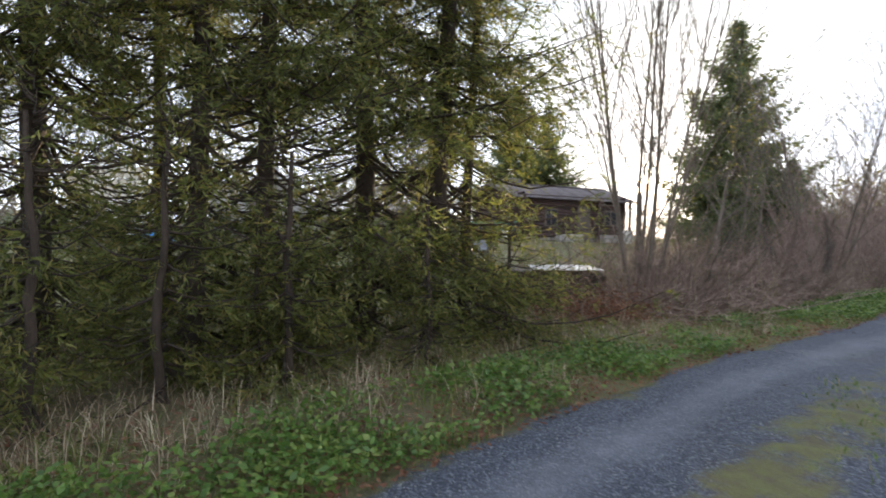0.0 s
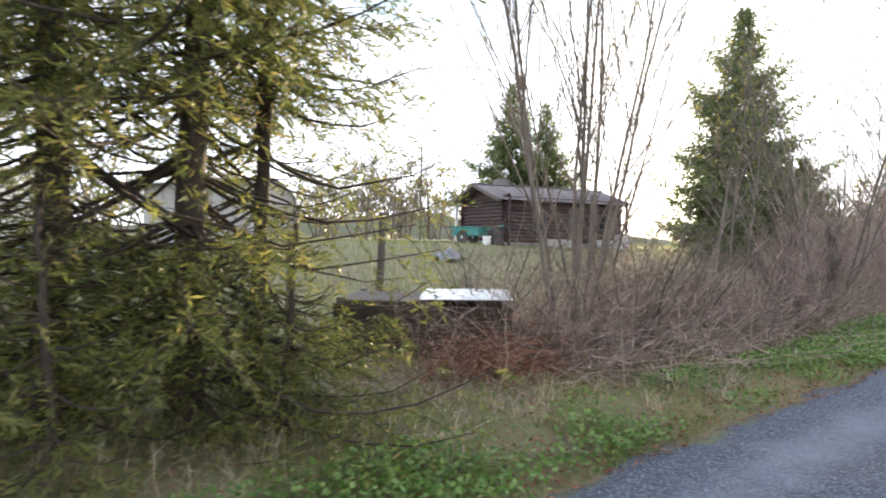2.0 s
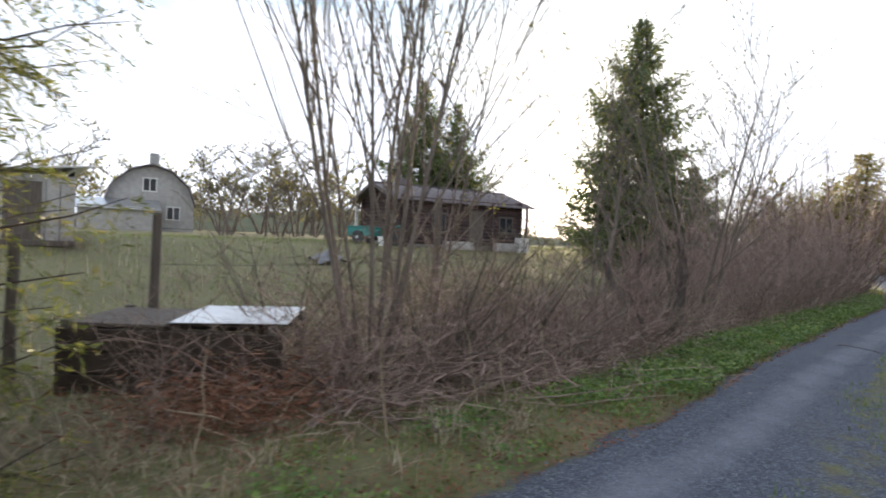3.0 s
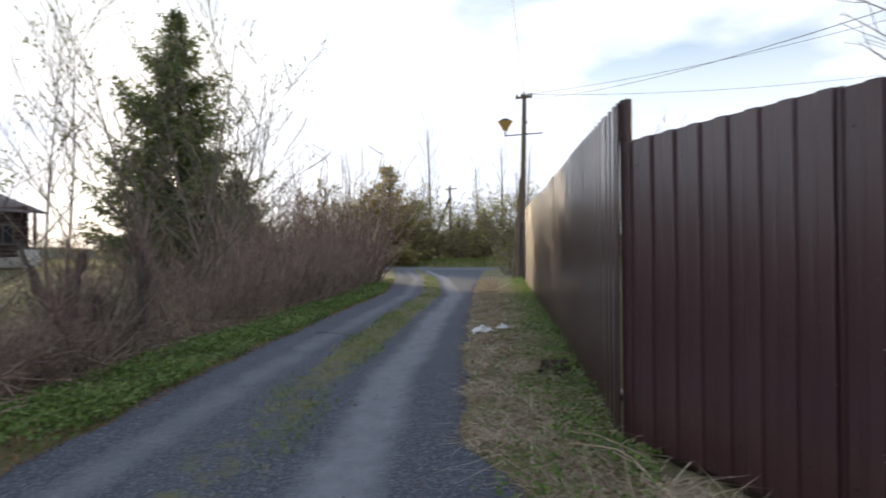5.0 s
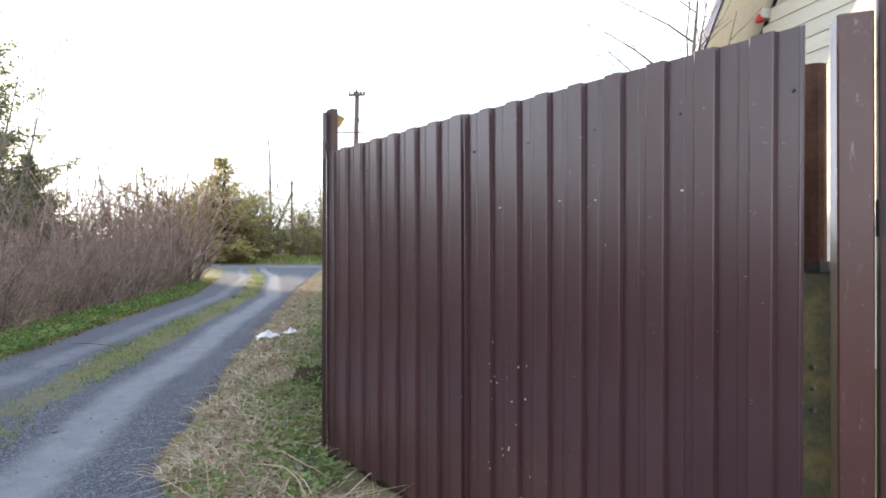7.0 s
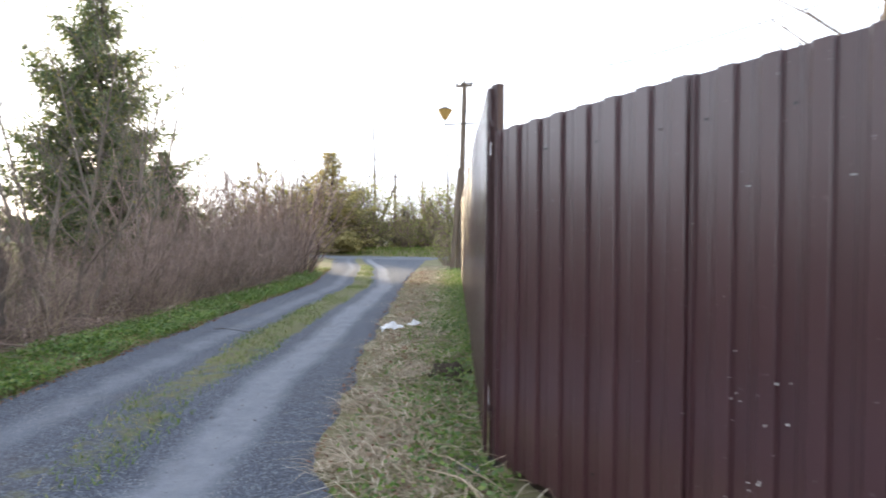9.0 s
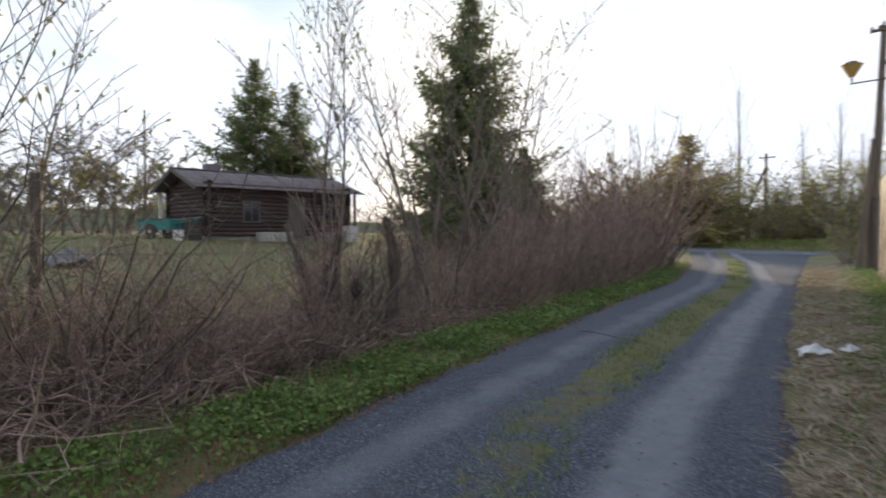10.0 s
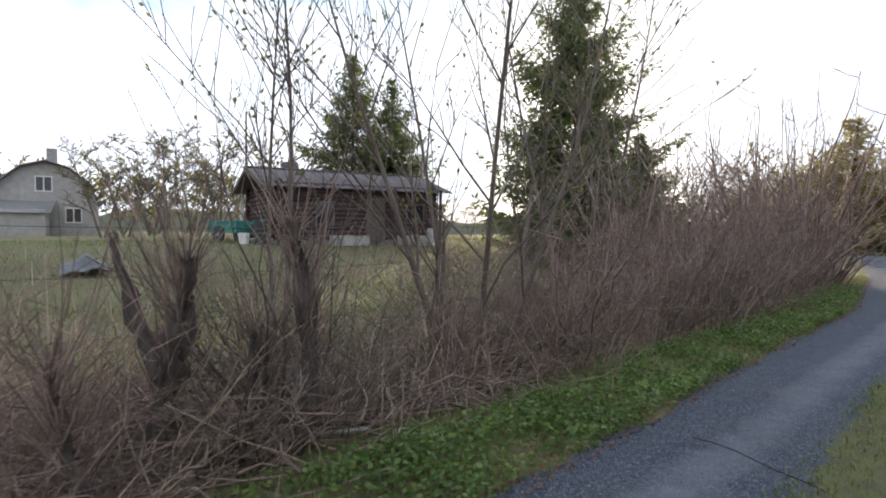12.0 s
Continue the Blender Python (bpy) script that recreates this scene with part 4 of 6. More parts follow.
# slender young trees standing in the hedge
make_tree("tree", pose(-6.9, 6.3, ground_at(-6.9, 6.3)), "slender young tree with a few opening leaves", "tree", "roadside trees", 52, 4.6, 0.032, 2, (13, 7), 0.055, 0.55, M_TWIG_GREY, M_BUD, up=0.7, spreadk=0.6, start=0.3, trunk_n=2, splay=0.08)
make_tree("tree", pose(-6.35, 8.2, ground_at(-6.35, 8.2)), "forked grey willow with long upright limbs", "tree", "roadside trees", 53, 5.2, 0.042, 2, (12, 7), 0.05, 0.4, M_TWIG_GREY, M_BUD, up=0.6, spreadk=0.6, start=0.22, trunk_n=4, splay=0.38)
make_tree("tree", pose(-8.6, 11.8, ground_at(-8.6, 11.8)), "slender birch with hanging sparse twigs", "tree", "roadside trees", 54, 6.2, 0.04, 2, (13, 8), 0.06, 0.5, M_TWIG_GREY, M_BUD, up=0.4, spreadk=0.7, start=0.3, trunk_n=3, splay=0.3)
make_tree("tree", pose(-5.6, 2.0, ground_at(-5.6, 2.0)), "thin leaning sapling at the hedge's edge", "tree", "roadside trees", 55, 4.6, 0.028, 2, (12, 7), 0.05, 0.5, M_TWIG_GREY, M_BUD, up=0.5, spreadk=0.7, start=0.3, trunk_n=3, splay=0.3)
make_tree("tree", pose(-17.0, 17.0, ground_at(-17, 17)), "low spreading old apple tree, still leafless", "tree", "yard trees", 56, 5.2, 0.12, 3, (9, 6, 4), 0.05, 0.3, M_TWIG_GREY, M_BUD, 60, up=0.25, spreadk=0.8, start=0.3)
make_tree("tree", pose(4.3, 8.2, 0), "leafless garden tree behind the steel fence", "tree", "yard trees", 57, 5.0, 0.075, 2, (12, 6), 0.03, 0.1, M_TWIG_GREY, M_BUD, up=0.35, spreadk=0.8, start=0.35)
make_tree("tree", pose(0.9, 12.5, 0), "leafless garden tree behind the steel fence", "tree", "yard trees", 58, 3.6, 0.05, 2, (10, 6), 0.03, 0.15, M_TWIG_GREY, M_BUD, up=0.2, spreadk=0.8, start=0.4)
orchard = make_tree("tree", pose(-38, 7.5, 1.0), "leafless orchard tree in the distance", "tree", "orchard", 59, 5.6, 0.13, 3, (9, 7, 4), 0.12, 0.4, M_TWIG_GREY, M_BUD, 90, up=0.25, spreadk=0.9, start=0.2, trunk_n=2, splay=0.3)
for x, y, s, rz in ((-42, 9.5, 1.1, 60), (-36, 4.5, 0.8, 130), (-45, 11.5, 1.15, 210), (-40, 5.6, 0.9, 300), (-48, 14, 1.2, 20), (-34, -4, 0.9, 77), (-31, -7.5, 1.0, 160), (-50, 7.5, 1.1, 250)):
    o = copy_thing(orchard, pose(x, y, ground_at(x, y), 0, 0, rz))
    o.scale = (s, s, s)

# gnarled pollard stumps in the hedge
def stump(x, y, h, r, seed, label):
    rng = np.random.default_rng(seed)
    t = thing("stump", pose(x, y, ground_at(x, y)), label, "stump", "pollard stumps")
    s = np.linspace(0, 1, 14)
    p = np.stack([0.1 * np.sin(s * 4 + seed), 0.08 * np.cos(s * 3.1 + seed), h * s - 0.1], 1)
    v, f = tubes([(p, r * (1 + 0.12 * np.sin(s * 9 + seed) + rng.normal(0, 0.22, 14)) * (1 - 0.62 * s ** 1.6) + 0.25 * r * np.exp(-s * 9))], 10)
    v = v + rng.normal(0, 0.017, v.shape) * (r / 0.08)
    put("bole", mesh_np("bole", v, f, None, True), M_STUMP, t)
    if seed == 3:
        q = np.linspace(0, 1, 8)
        c = np.array([np.interp(0.5, s, p[:, j]) for j in range(3)])
        pl = c + np.stack([-0.25 * q - 0.1 * q ** 2, -0.3 * q, h * (0.18 * q + 0.42 * q ** 2)], 1)
        v, f = tubes([(pl, r * (0.72 - 0.55 * q) * (1 + rng.normal(0, 0.18, 8)))], 9)
        put("limb", mesh_np("limb", v + rng.normal(0, 0.012, v.shape), f, None, True), M_STUMP, t)
    lines = []
    for k in range(90 + int(1000 * r)):
        z = rng.uniform(0.15, 1.0) ** 0.6
        a = rng.uniform(0, 2 * np.pi)
        c = np.array([np.interp(z, s, p[:, j]) for j in range(3)])
        d = np.array([np.cos(a) * 0.5, np.sin(a) * 0.5, rng.uniform(0.1, 1.2)])
        l = rng.uniform(0.1, 0.45) if k % 3 else rng.uniform(0.4, 0.9)
        q = np.linspace(0, 1, 4)[:, None]
        lines.append((c + d * l * q + rng.normal(0, 0.03, (4, 3)) * q + np.array([0, 0, 0.25 * l]) * q ** 2, np.linspace(0.0045, 0.002, 4)))
    v, f = tubes(lines, 4)
    mass("shoot_growth", mesh_np("shoot_growth", v, f), M_TWIG, t)


stump(-5.15, 5.25, 1.5, 0.105, 3, "gnarled grey pollard stump full of thin shoots")
stump(-5.55, 5.75, 1.1, 0.07, 4, "short split grey stump among the hedge twigs")
stump(-5.0, 5.93, 1.6, 0.08, 5, "knobbly dark pollard stump with burrs")
stump(-4.65, 4.75, 0.9, 0.04, 6, "short split grey stump among the hedge twigs")

# wooden posts of the old wire fence
def old_post(x, y, h, r, lean, label="weathered round wooden fence post"):
    t = thing("fence_post", pose(x, y, ground_at(x, y) - 0.05, lean, lean * 0.4, 20 * x), label, "fence post", "old wire fence")
    rng = np.random.default_rng(int(abs(x * 100)))
    s = np.linspace(0, 1, 6)
    v, f = tubes([(np.stack([0.01 * np.sin(s * 5), 0.01 * s, h * s], 1), r * (1 - 0.12 * s))], 9)
    put("stake", mesh_np("stake", v + rng.normal(0, 0.003, v.shape), f, None, True), M_WOOD_GREY, t)
    part("end_grain", rod(r * 0.9, r * 0.8, 0.02, 9, (0.01 * math.sin(5), 0.01, h - 0.01)), M_WOOD_GREY, t)


POSTS = [(-6.35, 2.65, 1.95), (-8.2, 13.9, 1.98), (-5.35, -2.0, 1.3), (-5.75, -0.9, 1.55), (-10.0, 19.0, 1.8), (-7.3, 8.3, 1.7)]
for x, y, h in POSTS:
    old_post(x, y, h, 0.048 if y < 0 else 0.06, random.Random(x).uniform(-3, 3))
for zz in (0.65, 1.15, 1.55):
    wire((-5.75, -0.9, zz * 0.9), (-6.35, 2.65, zz), 0.05, 0.0025, "fence_wire", "rusty slack fence wire")
    wire((-6.35, 2.65, zz), (-7.3, 8.3, zz), 0.05, 0.0025, "fence_wire", "rusty slack fence wire")
    wire((-7.3, 8.3, zz), (-8.2, 13.9, zz), 0.05, 0.0025, "fence_wire", "rusty slack fence wire")

def rag(name, x, y, sx, sy, hz, seed, mat, label, category):
    r = np.random.default_rng(seed)
    k = 12
    X, Y = np.meshgrid(np.linspace(-1, 1, k), np.linspace(-1, 1, k))
    Z = hz * (np.exp(-(X ** 2 + Y ** 2) * 1.5) + 0.3 * np.sin(X * 5 + seed) * np.cos(Y * 4)) + r.normal(0, hz * 0.15, X.shape)
    ii = np.arange(k - 1)[:, None] * k + np.arange(k - 1)[None]
    F = np.stack([ii, ii + 1, ii + k + 1, ii + k], -1).reshape(-1, 4)
    ob = put(name, mesh_np(name, np.stack([X * sx, Y * sy, Z + 0.02], -1).reshape(-1, 3), F, None, True), mat, None, "", pose(x, y, ground_at(x, y) + 0.02, 0, 0, seed * 40))
    return tagged(ob, label, category)


END = bpy.data.meshes.new("log_end")
_b = rod(0.075, 0.075, 0.02, 8)
_b.to_mesh(END)
_b.free()

# ---- compost box with a metal lid ----
box = thing("compost_box", pose(-4.88, -0.62, ground_at(-4.88, -0.62) - 0.04, 0, 0, 62), "old dark plank compost box covered with a metal sheet", "compost box")
for i in range(3):
    part("plank", block(1.75, 0.03, 0.17, 0.005, (0, -0.55 + 0.004 * (i % 2), 0.02 + i * 0.185)), M_EARTH, box)
    part("plank", block(1.75, 0.03, 0.17, 0.005, (0, 0.55, 0.02 + i * 0.185)), M_EARTH, box)
    for sx in (-0.88, 0.88):
        part("end_plank", block(0.03, 1.05, 0.17, 0.005, (sx, 0, 0.02 + i * 0.185)), M_EARTH, box)
for sx in (-0.82, 0.82):
    for sy in (-0.5, 0.5):
        part("corner_stake", block(0.07, 0.07, 0.62, 0.006, (sx, sy, 0)), M_WOOD_GREY, box)
part("filling", block(1.66, 1.0, 0.4, 0.03, (0, 0, 0.0)), M_EARTH, box, "dark rotting compost")
part("lid_sheet", block(0.95, 0.95, 0.008, 0.002, (0.42, 0.05, 0.62)), M_ZINC, box, "shiny bare metal lid", pose(0, 0, 0, 1.5, -1.0, 3))
part("lid_board", block(0.8, 1.0, 0.025, 0.004, (-0.47, 0, 0.575)), M_WOOD_GREY, box)

# ---- log house ----
HA, HB_ = Vector((-25.3, 9.9, 0)), Vector((-25.4, 17.1, 0))
h_ang = math.degrees(math.atan2((HB_ - HA).y, (HB_ - HA).x))
h_len = (HB_ - HA).length
GZH = 0.95
house = thing("log_house", pose(HA.x, HA.y, GZH, 0, 0, h_ang), "low dark log house with an old sheet roof", "house")
# in its own frame x runs along the ridge, -y faces the lane
HW, EAVE, RIDGE = 2.3, 2.25, 2.98
part("foundation", block(h_len - 0.5, 2 * HW - 0.1, 0.3, 0.02, (h_len / 2, 0, -0.1)), M_CONCRETE, house, "pale concrete footing")
def log_mesh(length, r):
    s = np.linspace(0, 1, 9)
    p = np.stack([length * s, 0.006 * np.sin(s * 21), 0.006 * np.cos(s * 17)], 1)
    v, f = tubes([(p, np.full(9, r))], 8)
    return mesh_np("log", v, f, None, True)
me_long, me_short = log_mesh(h_len - 0.3, 0.1), log_mesh(2 * HW + 0.3, 0.1)
for i in range(12):
    z = 0.28 + i * 0.18
    for sy in (-HW, HW):
        put("log", me_long, M_LOG, house, "", pose(0.15, sy, z))
    for sx in (0.35, h_len - 0.35):
        put("log", me_short, M_LOG, house, "", pose(sx, -HW - 0.15, z + 0.09, 0, 0, 90))
for k in range(11):
    yk = -HW + 0.25 + k * (2 * HW - 0.5) / 10
    hk = (RIDGE - EAVE) * (1 - abs(yk) / HW) - 0.05
    if hk > 0.08:
        for sx in (0.3, h_len - 0.3):
            part("gable_board", block(0.03, 0.4, hk, 0.004, (sx, yk, EAVE + 0.05)), M_LOG, house)
pitch = math.degrees(math.atan2(RIDGE - EAVE, HW))
slope = math.hypot(RIDGE - EAVE, HW) + 0.55
for sy, tilt in ((-1, pitch), (1, -pitch)):
    for k in range(9):
        wv = (h_len + 0.7) / 9
        n = 12
        X = np.linspace(0, wv + 0.06, n)
        prof = 0.018 * np.cos(X / (wv + 0.06) * 2 * np.pi * 4)
        v, f = [], []
        for off in (0, -0.012):
            for yy in (0, slope):
                for a, b in zip(X, prof):
                    v.append((a, sy * yy, b + off))
        for q in range(n - 1):
            f += [(q, q + 1, n + q + 1, n + q), (2 * n + q + 1, 2 * n + q, 3 * n + q, 3 * n + q + 1), (n + q, n + q + 1, 3 * n + q + 1, 3 * n + q)]
        put("roof_sheet", mesh_np("roof_sheet", v, f), M_ROOF, house, "", pose(-0.35 + k * wv, 0, RIDGE + 0.06 + 0.006 * (k % 2), tilt))
part("ridge_cap", block(h_len + 0.75, 0.3, 0.05, 0.02, (h_len / 2, 0, RIDGE + 0.06)), M_ROOF, house)
part("chimney", block(0.6, 0.6, 0.75, 0.02, (1.5, 0.4, RIDGE - 0.35)), M_ROOF, house, "squat sheet-covered chimney")
for sy in (-1, 1):
    part("bargeboard", block(0.04, slope, 0.16, 0.005, (-0.36, sy * slope / 2, -0.1)), M_WOOD_GREY, house, "", pose(0, 0, RIDGE + 0.03, sy * -pitch))
def h_window(x, w, hgt, z):
    wnd = part("window", block(w, 0.04, hgt, 0.004, (x, -HW - 0.09, z)), M_DARKGLASS, house, "dark window in a pale frame")
    for dx in (-w / 2, 0, w / 2):
        part("frame_bar", block(0.06, 0.06, hgt + 0.1, 0.004, (x + dx, -HW - 0.1, z - 0.05)), M_WOOD_GREY, wnd)
    for dz in (-0.06, hgt):
        part("frame_rail", block(w + 0.16, 0.065, 0.07, 0.004, (x, -HW - 0.1, z + dz)), M_WOOD_GREY, wnd)
h_window(2.1, 0.7, 0.8, 0.8)
h_window(6.0, 0.8, 0.7, 0.9)
part("door", block(0.85, 0.05, 1.75, 0.006, (4.2, -HW - 0.1, 0.12)), M_WOOD_GREY, house, "grey plank door")
part("corner_post", block(0.14, 0.14, EAVE, 0.006, (0.0, HW + 0.3, -0.1)), M_WHITE, house, "white post under the low back eave")
for x in (0.2, 4.9, h_len - 0.2):
    part("porch_post", block(0.1, 0.1, EAVE + 0.05, 0.006, (x, -HW - 0.5, -0.05)), M_LOG, house)
part("white_box", block(0.6, 0.4, 0.75, 0.01, (6.8, -HW - 0.45, -0.1)), M_WHITE, house, "white cabinet by the corner")
for i, (x, w) in enumerate(((2.9, 1.5), (5.6, 1.2))):
    part("bench", block(w, 0.4, 0.4, 0.01, (x, -HW - 0.6, -0.05)), M_GREYWALL, house, "low pale bench")

# teal handcart, lumber and barrel by the gable
cart = thing("handcart", pose(-23.7, 8.7, ground_at(-23.7, 8.7), 0, 0, 30), "teal painted handcart parked by the log house", "handcart")
part("tray", block(1.5, 0.8, 0.4, 0.02, (0, 0, 0.35)), M_TEAL, cart)
part("rim", block(1.6, 0.9, 0.05, 0.01, (0, 0, 0.74)), M_TEAL, cart)
part("shaft", rod(0.03, 0.03, 1.2, 8), M_TEAL, cart, "", pose(0.7, 0, 0.6, 0, 78, 0))
for sy in (-0.46, 0.46):
    wh = part("wheel", rod(0.3, 0.3, 0.06, 18, (0, 0, -0.03)), M_BLACK, cart, "", pose(-0.1, sy, 0.3, 90))
    part("hub", rod(0.07, 0.06, 0.1, 10, (0, 0, -0.05)), M_ZINC, wh)
barrel = thing("barrel", pose(-22.6, 9.6, ground_at(-22.6, 9.6)), "dark iron rain barrel beside the log house", "barrel")
part("drum", rod(0.3, 0.3, 0.85, 18), M_BLACK, barrel)
for zz in (0.25, 0.55):
    part("hoop", rod(0.312, 0.312, 0.03, 18, (0, 0, zz)), M_RUST, barrel)
bucket = thing("bucket", pose(-22.3, 8.9, ground_at(-22.3, 8.9)), "white plastic bucket standing on the grass", "bucket")
part("pail", rod(0.16, 0.2, 0.4, 16), M_WHITE, bucket)
part("bail", rod(0.006, 0.006, 0.4, 6), M_BLACK, bucket, "", pose(-0.2, 0, 0.4, 0, 90, 0))
tarp = thing("tarp_heap", pose(-16.2, 4.4, ground_at(-16.2, 4.4)), "grey tarpaulin thrown over a low heap", "tarpaulin")
n = 22
TX, TY = np.meshgrid(np.linspace(-1.0, 1.0, n), np.linspace(-0.7, 0.7, n))
TX, TY = TX * 0.65, TY * 0.65
TZ = 0.32 * np.exp(-(TX ** 2 + 2 * TY ** 2) * 3.5) + 0.05 * np.sin(TX * 9 + TY * 4) + 0.03 * np.cos(TY * 14 - TX * 5) + 0.03
ti = np.arange(n - 1)[:, None] * n + np.arange(n - 1)[None]
TF = np.stack([ti, ti + 1, ti + n + 1, ti + n], -1).reshape(-1, 4)
put("cover", mesh_np("cover", np.stack([TX, TY, TZ], -1).reshape(-1, 3), TF, None, True), M_TARP, tarp)

mast = thing("mast", pose(-41, 12.6, 0.95), "thin wooden aerial mast behind the yard", "mast")
beam("shaft", (0, 0, 0), (0.05, 0, 8.3), 0.09, 0.055, M_POLE, mast)

# shed with a pale roof
shed = thing("shed", pose(-17.5, -3.3, ground_at(-17.5, -3.3), 0, 0, 8), "small grey board shed with a pale sloping roof", "shed")
part("floor_frame", block(2.7, 2.2, 0.15, 0.02, (0, 0, -0.1)), M_WOOD_GREY, shed)
for i in range(9):
    for sy in (-1.05, 1.05):
        part("board", block(0.27, 0.03, 1.75 if sy > 0 else 1.5, 0.004, (-1.15 + i * 0.285, sy, 0.03)), M_GREYWALL, shed)
for i in range(7):
    for sx in (-1.28, 1.28):
        part("board", block(0.03, 0.28, 1.6, 0.004, (sx, -0.9 + i * 0.3, 0.03)), M_GREYWALL, shed)
part("roof", block(3.1, 2.8, 0.05, 0.01, (0, 0, 0)), M_ZINC, shed, "pale sheet roof", pose(0, 0, 1.72, 7))
part("door", block(0.03, 0.75, 1.4, 0.006, (1.31, 0.0, 0.06)), M_WOOD_GREY, shed)

# far house with a gambrel roof
gam = thing("gambrel_house", pose(-46.3, 1.2, ground_at(-46, 1), 0, 0, 2), "pale house with a gambrel roof and a chimney", "house")
prof = [(-2.9, 0), (-2.9, 2.0), (-2.45, 3.3), (-1.3, 4.35), (0, 4.75), (1.3, 4.35), (2.45, 3.3), (2.9, 2.0), (2.9, 0)]
bm = bmesh.new()
a = [bm.verts.new((0, y, z)) for y, z in prof]
b = [bm.verts.new((-7, y, z)) for y, z in prof]
bm.faces.new(a)
bm.faces.new(b[::-1])
for i in range(len(prof)):
    j = (i + 1) % len(prof)
    bm.faces.new((a[j], a[i], b[i], b[j]))
bmesh.ops.recalc_face_normals(bm, faces=bm.faces[:])
part("wall", bm, M_GREYWALL, gam, "pale board gable wall")
for i in range(1, 7):
    (y0, z0), (y1, z1) = prof[i], prof[i + 1]
    l = math.hypot(y1 - y0, z1 - z0)
    part("roof_slope", block(7.9, l + 0.1, 0.08, 0.01, (-3.4, l / 2, 0.0)), M_ROOF, gam, "", Matrix.Translation((0, y0, z0 + 0.03)) @ pose(0, 0, 0, math.degrees(math.atan2(z1 - z0, y1 - y0))))
part("chimney", block(0.6, 0.6, 1.5, 0.02, (-1.6, 0.3, 4.3)), M_CONCRETE, gam)
for y, z in ((-0.1, 2.9), (-1.6, 0.9), (1.5, 0.9)):
    wnd = part("window", block(0.05, 0.8, 0.9, 0.004, (0.03, y, z)), M_DARKGLASS, gam)
    part("frame_top", block(0.07, 1.0, 0.08, 0.004, (0.04, y, z + 0.88)), M_WHITE, wnd)
    part("frame_sill", block(0.07, 1.0, 0.08, 0.004, (0.04, y, z - 0.06)), M_WHITE, wnd)
    for dy in (-0.44, 0.0, 0.44):
        part("frame_bar", block(0.07, 0.07, 0.95, 0.004, (0.04, y + dy, z - 0.02)), M_WHITE, wnd)
lean = thing("lean_to", pose(-44.6, -0.9, ground_at(-44.6, -0.9)), "long low outbuilding with a pale metal roof", "outbuilding")
part("wall", block(2.6, 4.6, 1.7, 0.02, (0, 0, -0.1)), M_GREYWALL, lean)
part("roof", block(3.2, 5.2, 0.06, 0.01, (0, 0, 0)), M_ZINC, lean, "pale metal roof", pose(0, 0, 1.75, 0, 14, 0))

# cream sided house behind the gateway
sh_ang = -70.0
siding = thing("sided_house", pose(5.44, 9.6, 0, 0, 0, sh_ang), "cream vinyl sided house with blue roof trim", "house")
SW, SE, SR = 7.5, 4.0, 9.6
part("core", block(SW - 0.06, 6.0, SE, 0.01, (SW / 2 + 0.35, 3.05, 0)), M_CREAM, siding)
bm = bmesh.new()
tri = [(0.38, SE), (SW + 0.32, SE), (SW / 2 + 0.35, SR)]
f0 = [bm.verts.new((x, 0.05, z)) for x, z in tri]
f1 = [bm.verts.new((x, 6.0, z)) for x, z in tri]
bm.faces.new(f0)
bm.faces.new(f1[::-1])
for i in range(3):
    j = (i + 1) % 3
    bm.faces.new((f0[j], f0[i], f1[i], f1[j]))
bmesh.ops.recalc_face_normals(bm, faces=bm.faces[:])
part("gable_core", bm, M_CREAM, siding)
BOARD = 0.2
nb = int(SR / BOARD)
half = SW / 2
for i in range(nb):
    z = i * BOARD
    w = SW if z < SE else max(0.2, SW * (1 - (z + BOARD - SE) / (SR - SE)))
    if w > 0.4:
        part("siding_board", block(w, 0.022, BOARD - 0.012, 0.004, (half + 0.35, 0.0, z)), M_CREAM, siding, "", pose(0, 0.012, 0, 0))
rk = math.degrees(math.atan2(SR - SE, half))
rl = math.hypot(SR - SE, half) + 0.6
part("roof_slope", block(rl, 7.4, 0.1, 0.01, (rl / 2, 3.0, 0)), M_ROOF, siding, "", pose(-0.05, 0, SE - 0.45, 0, -rk, 0))
part("roof_slope", block(rl, 7.4, 0.1, 0.01, (-rl / 2, 3.0, 0)), M_ROOF, siding, "", pose(SW + 0.75, 0, SE - 0.45, 0, rk, 0))
part("soffit", block(rl, 0.74, 0.03, 0.004, (rl / 2, -0.33, -0.05)), M_CREAM, siding, "cream boarded soffit", pose(-0.05, 0, SE - 0.45, 0, -rk, 0))
part("bargeboard", block(rl, 0.03, 0.13, 0.004, (rl / 2, -0.72, -0.04)), M_BLUE, siding, "blue bargeboard", pose(-0.05, 0, SE - 0.45, 0, -rk, 0))
alarm = thing("alarm_beacon", Matrix.Translation((5.62, 8.96, 4.50)) @ pose(0, 0, 0, 0, 0, sh_ang), "small red alarm beacon on the cream siding", "alarm light")
part("back_plate", block(0.12, 0.2, 0.12, 0.005, (0, 0.05, -0.02)), M_WHITE, alarm)
part("dome", rod(0.055, 0.035, 0.1, 12, (0, -0.03, -0.06)), M_RED, alarm)

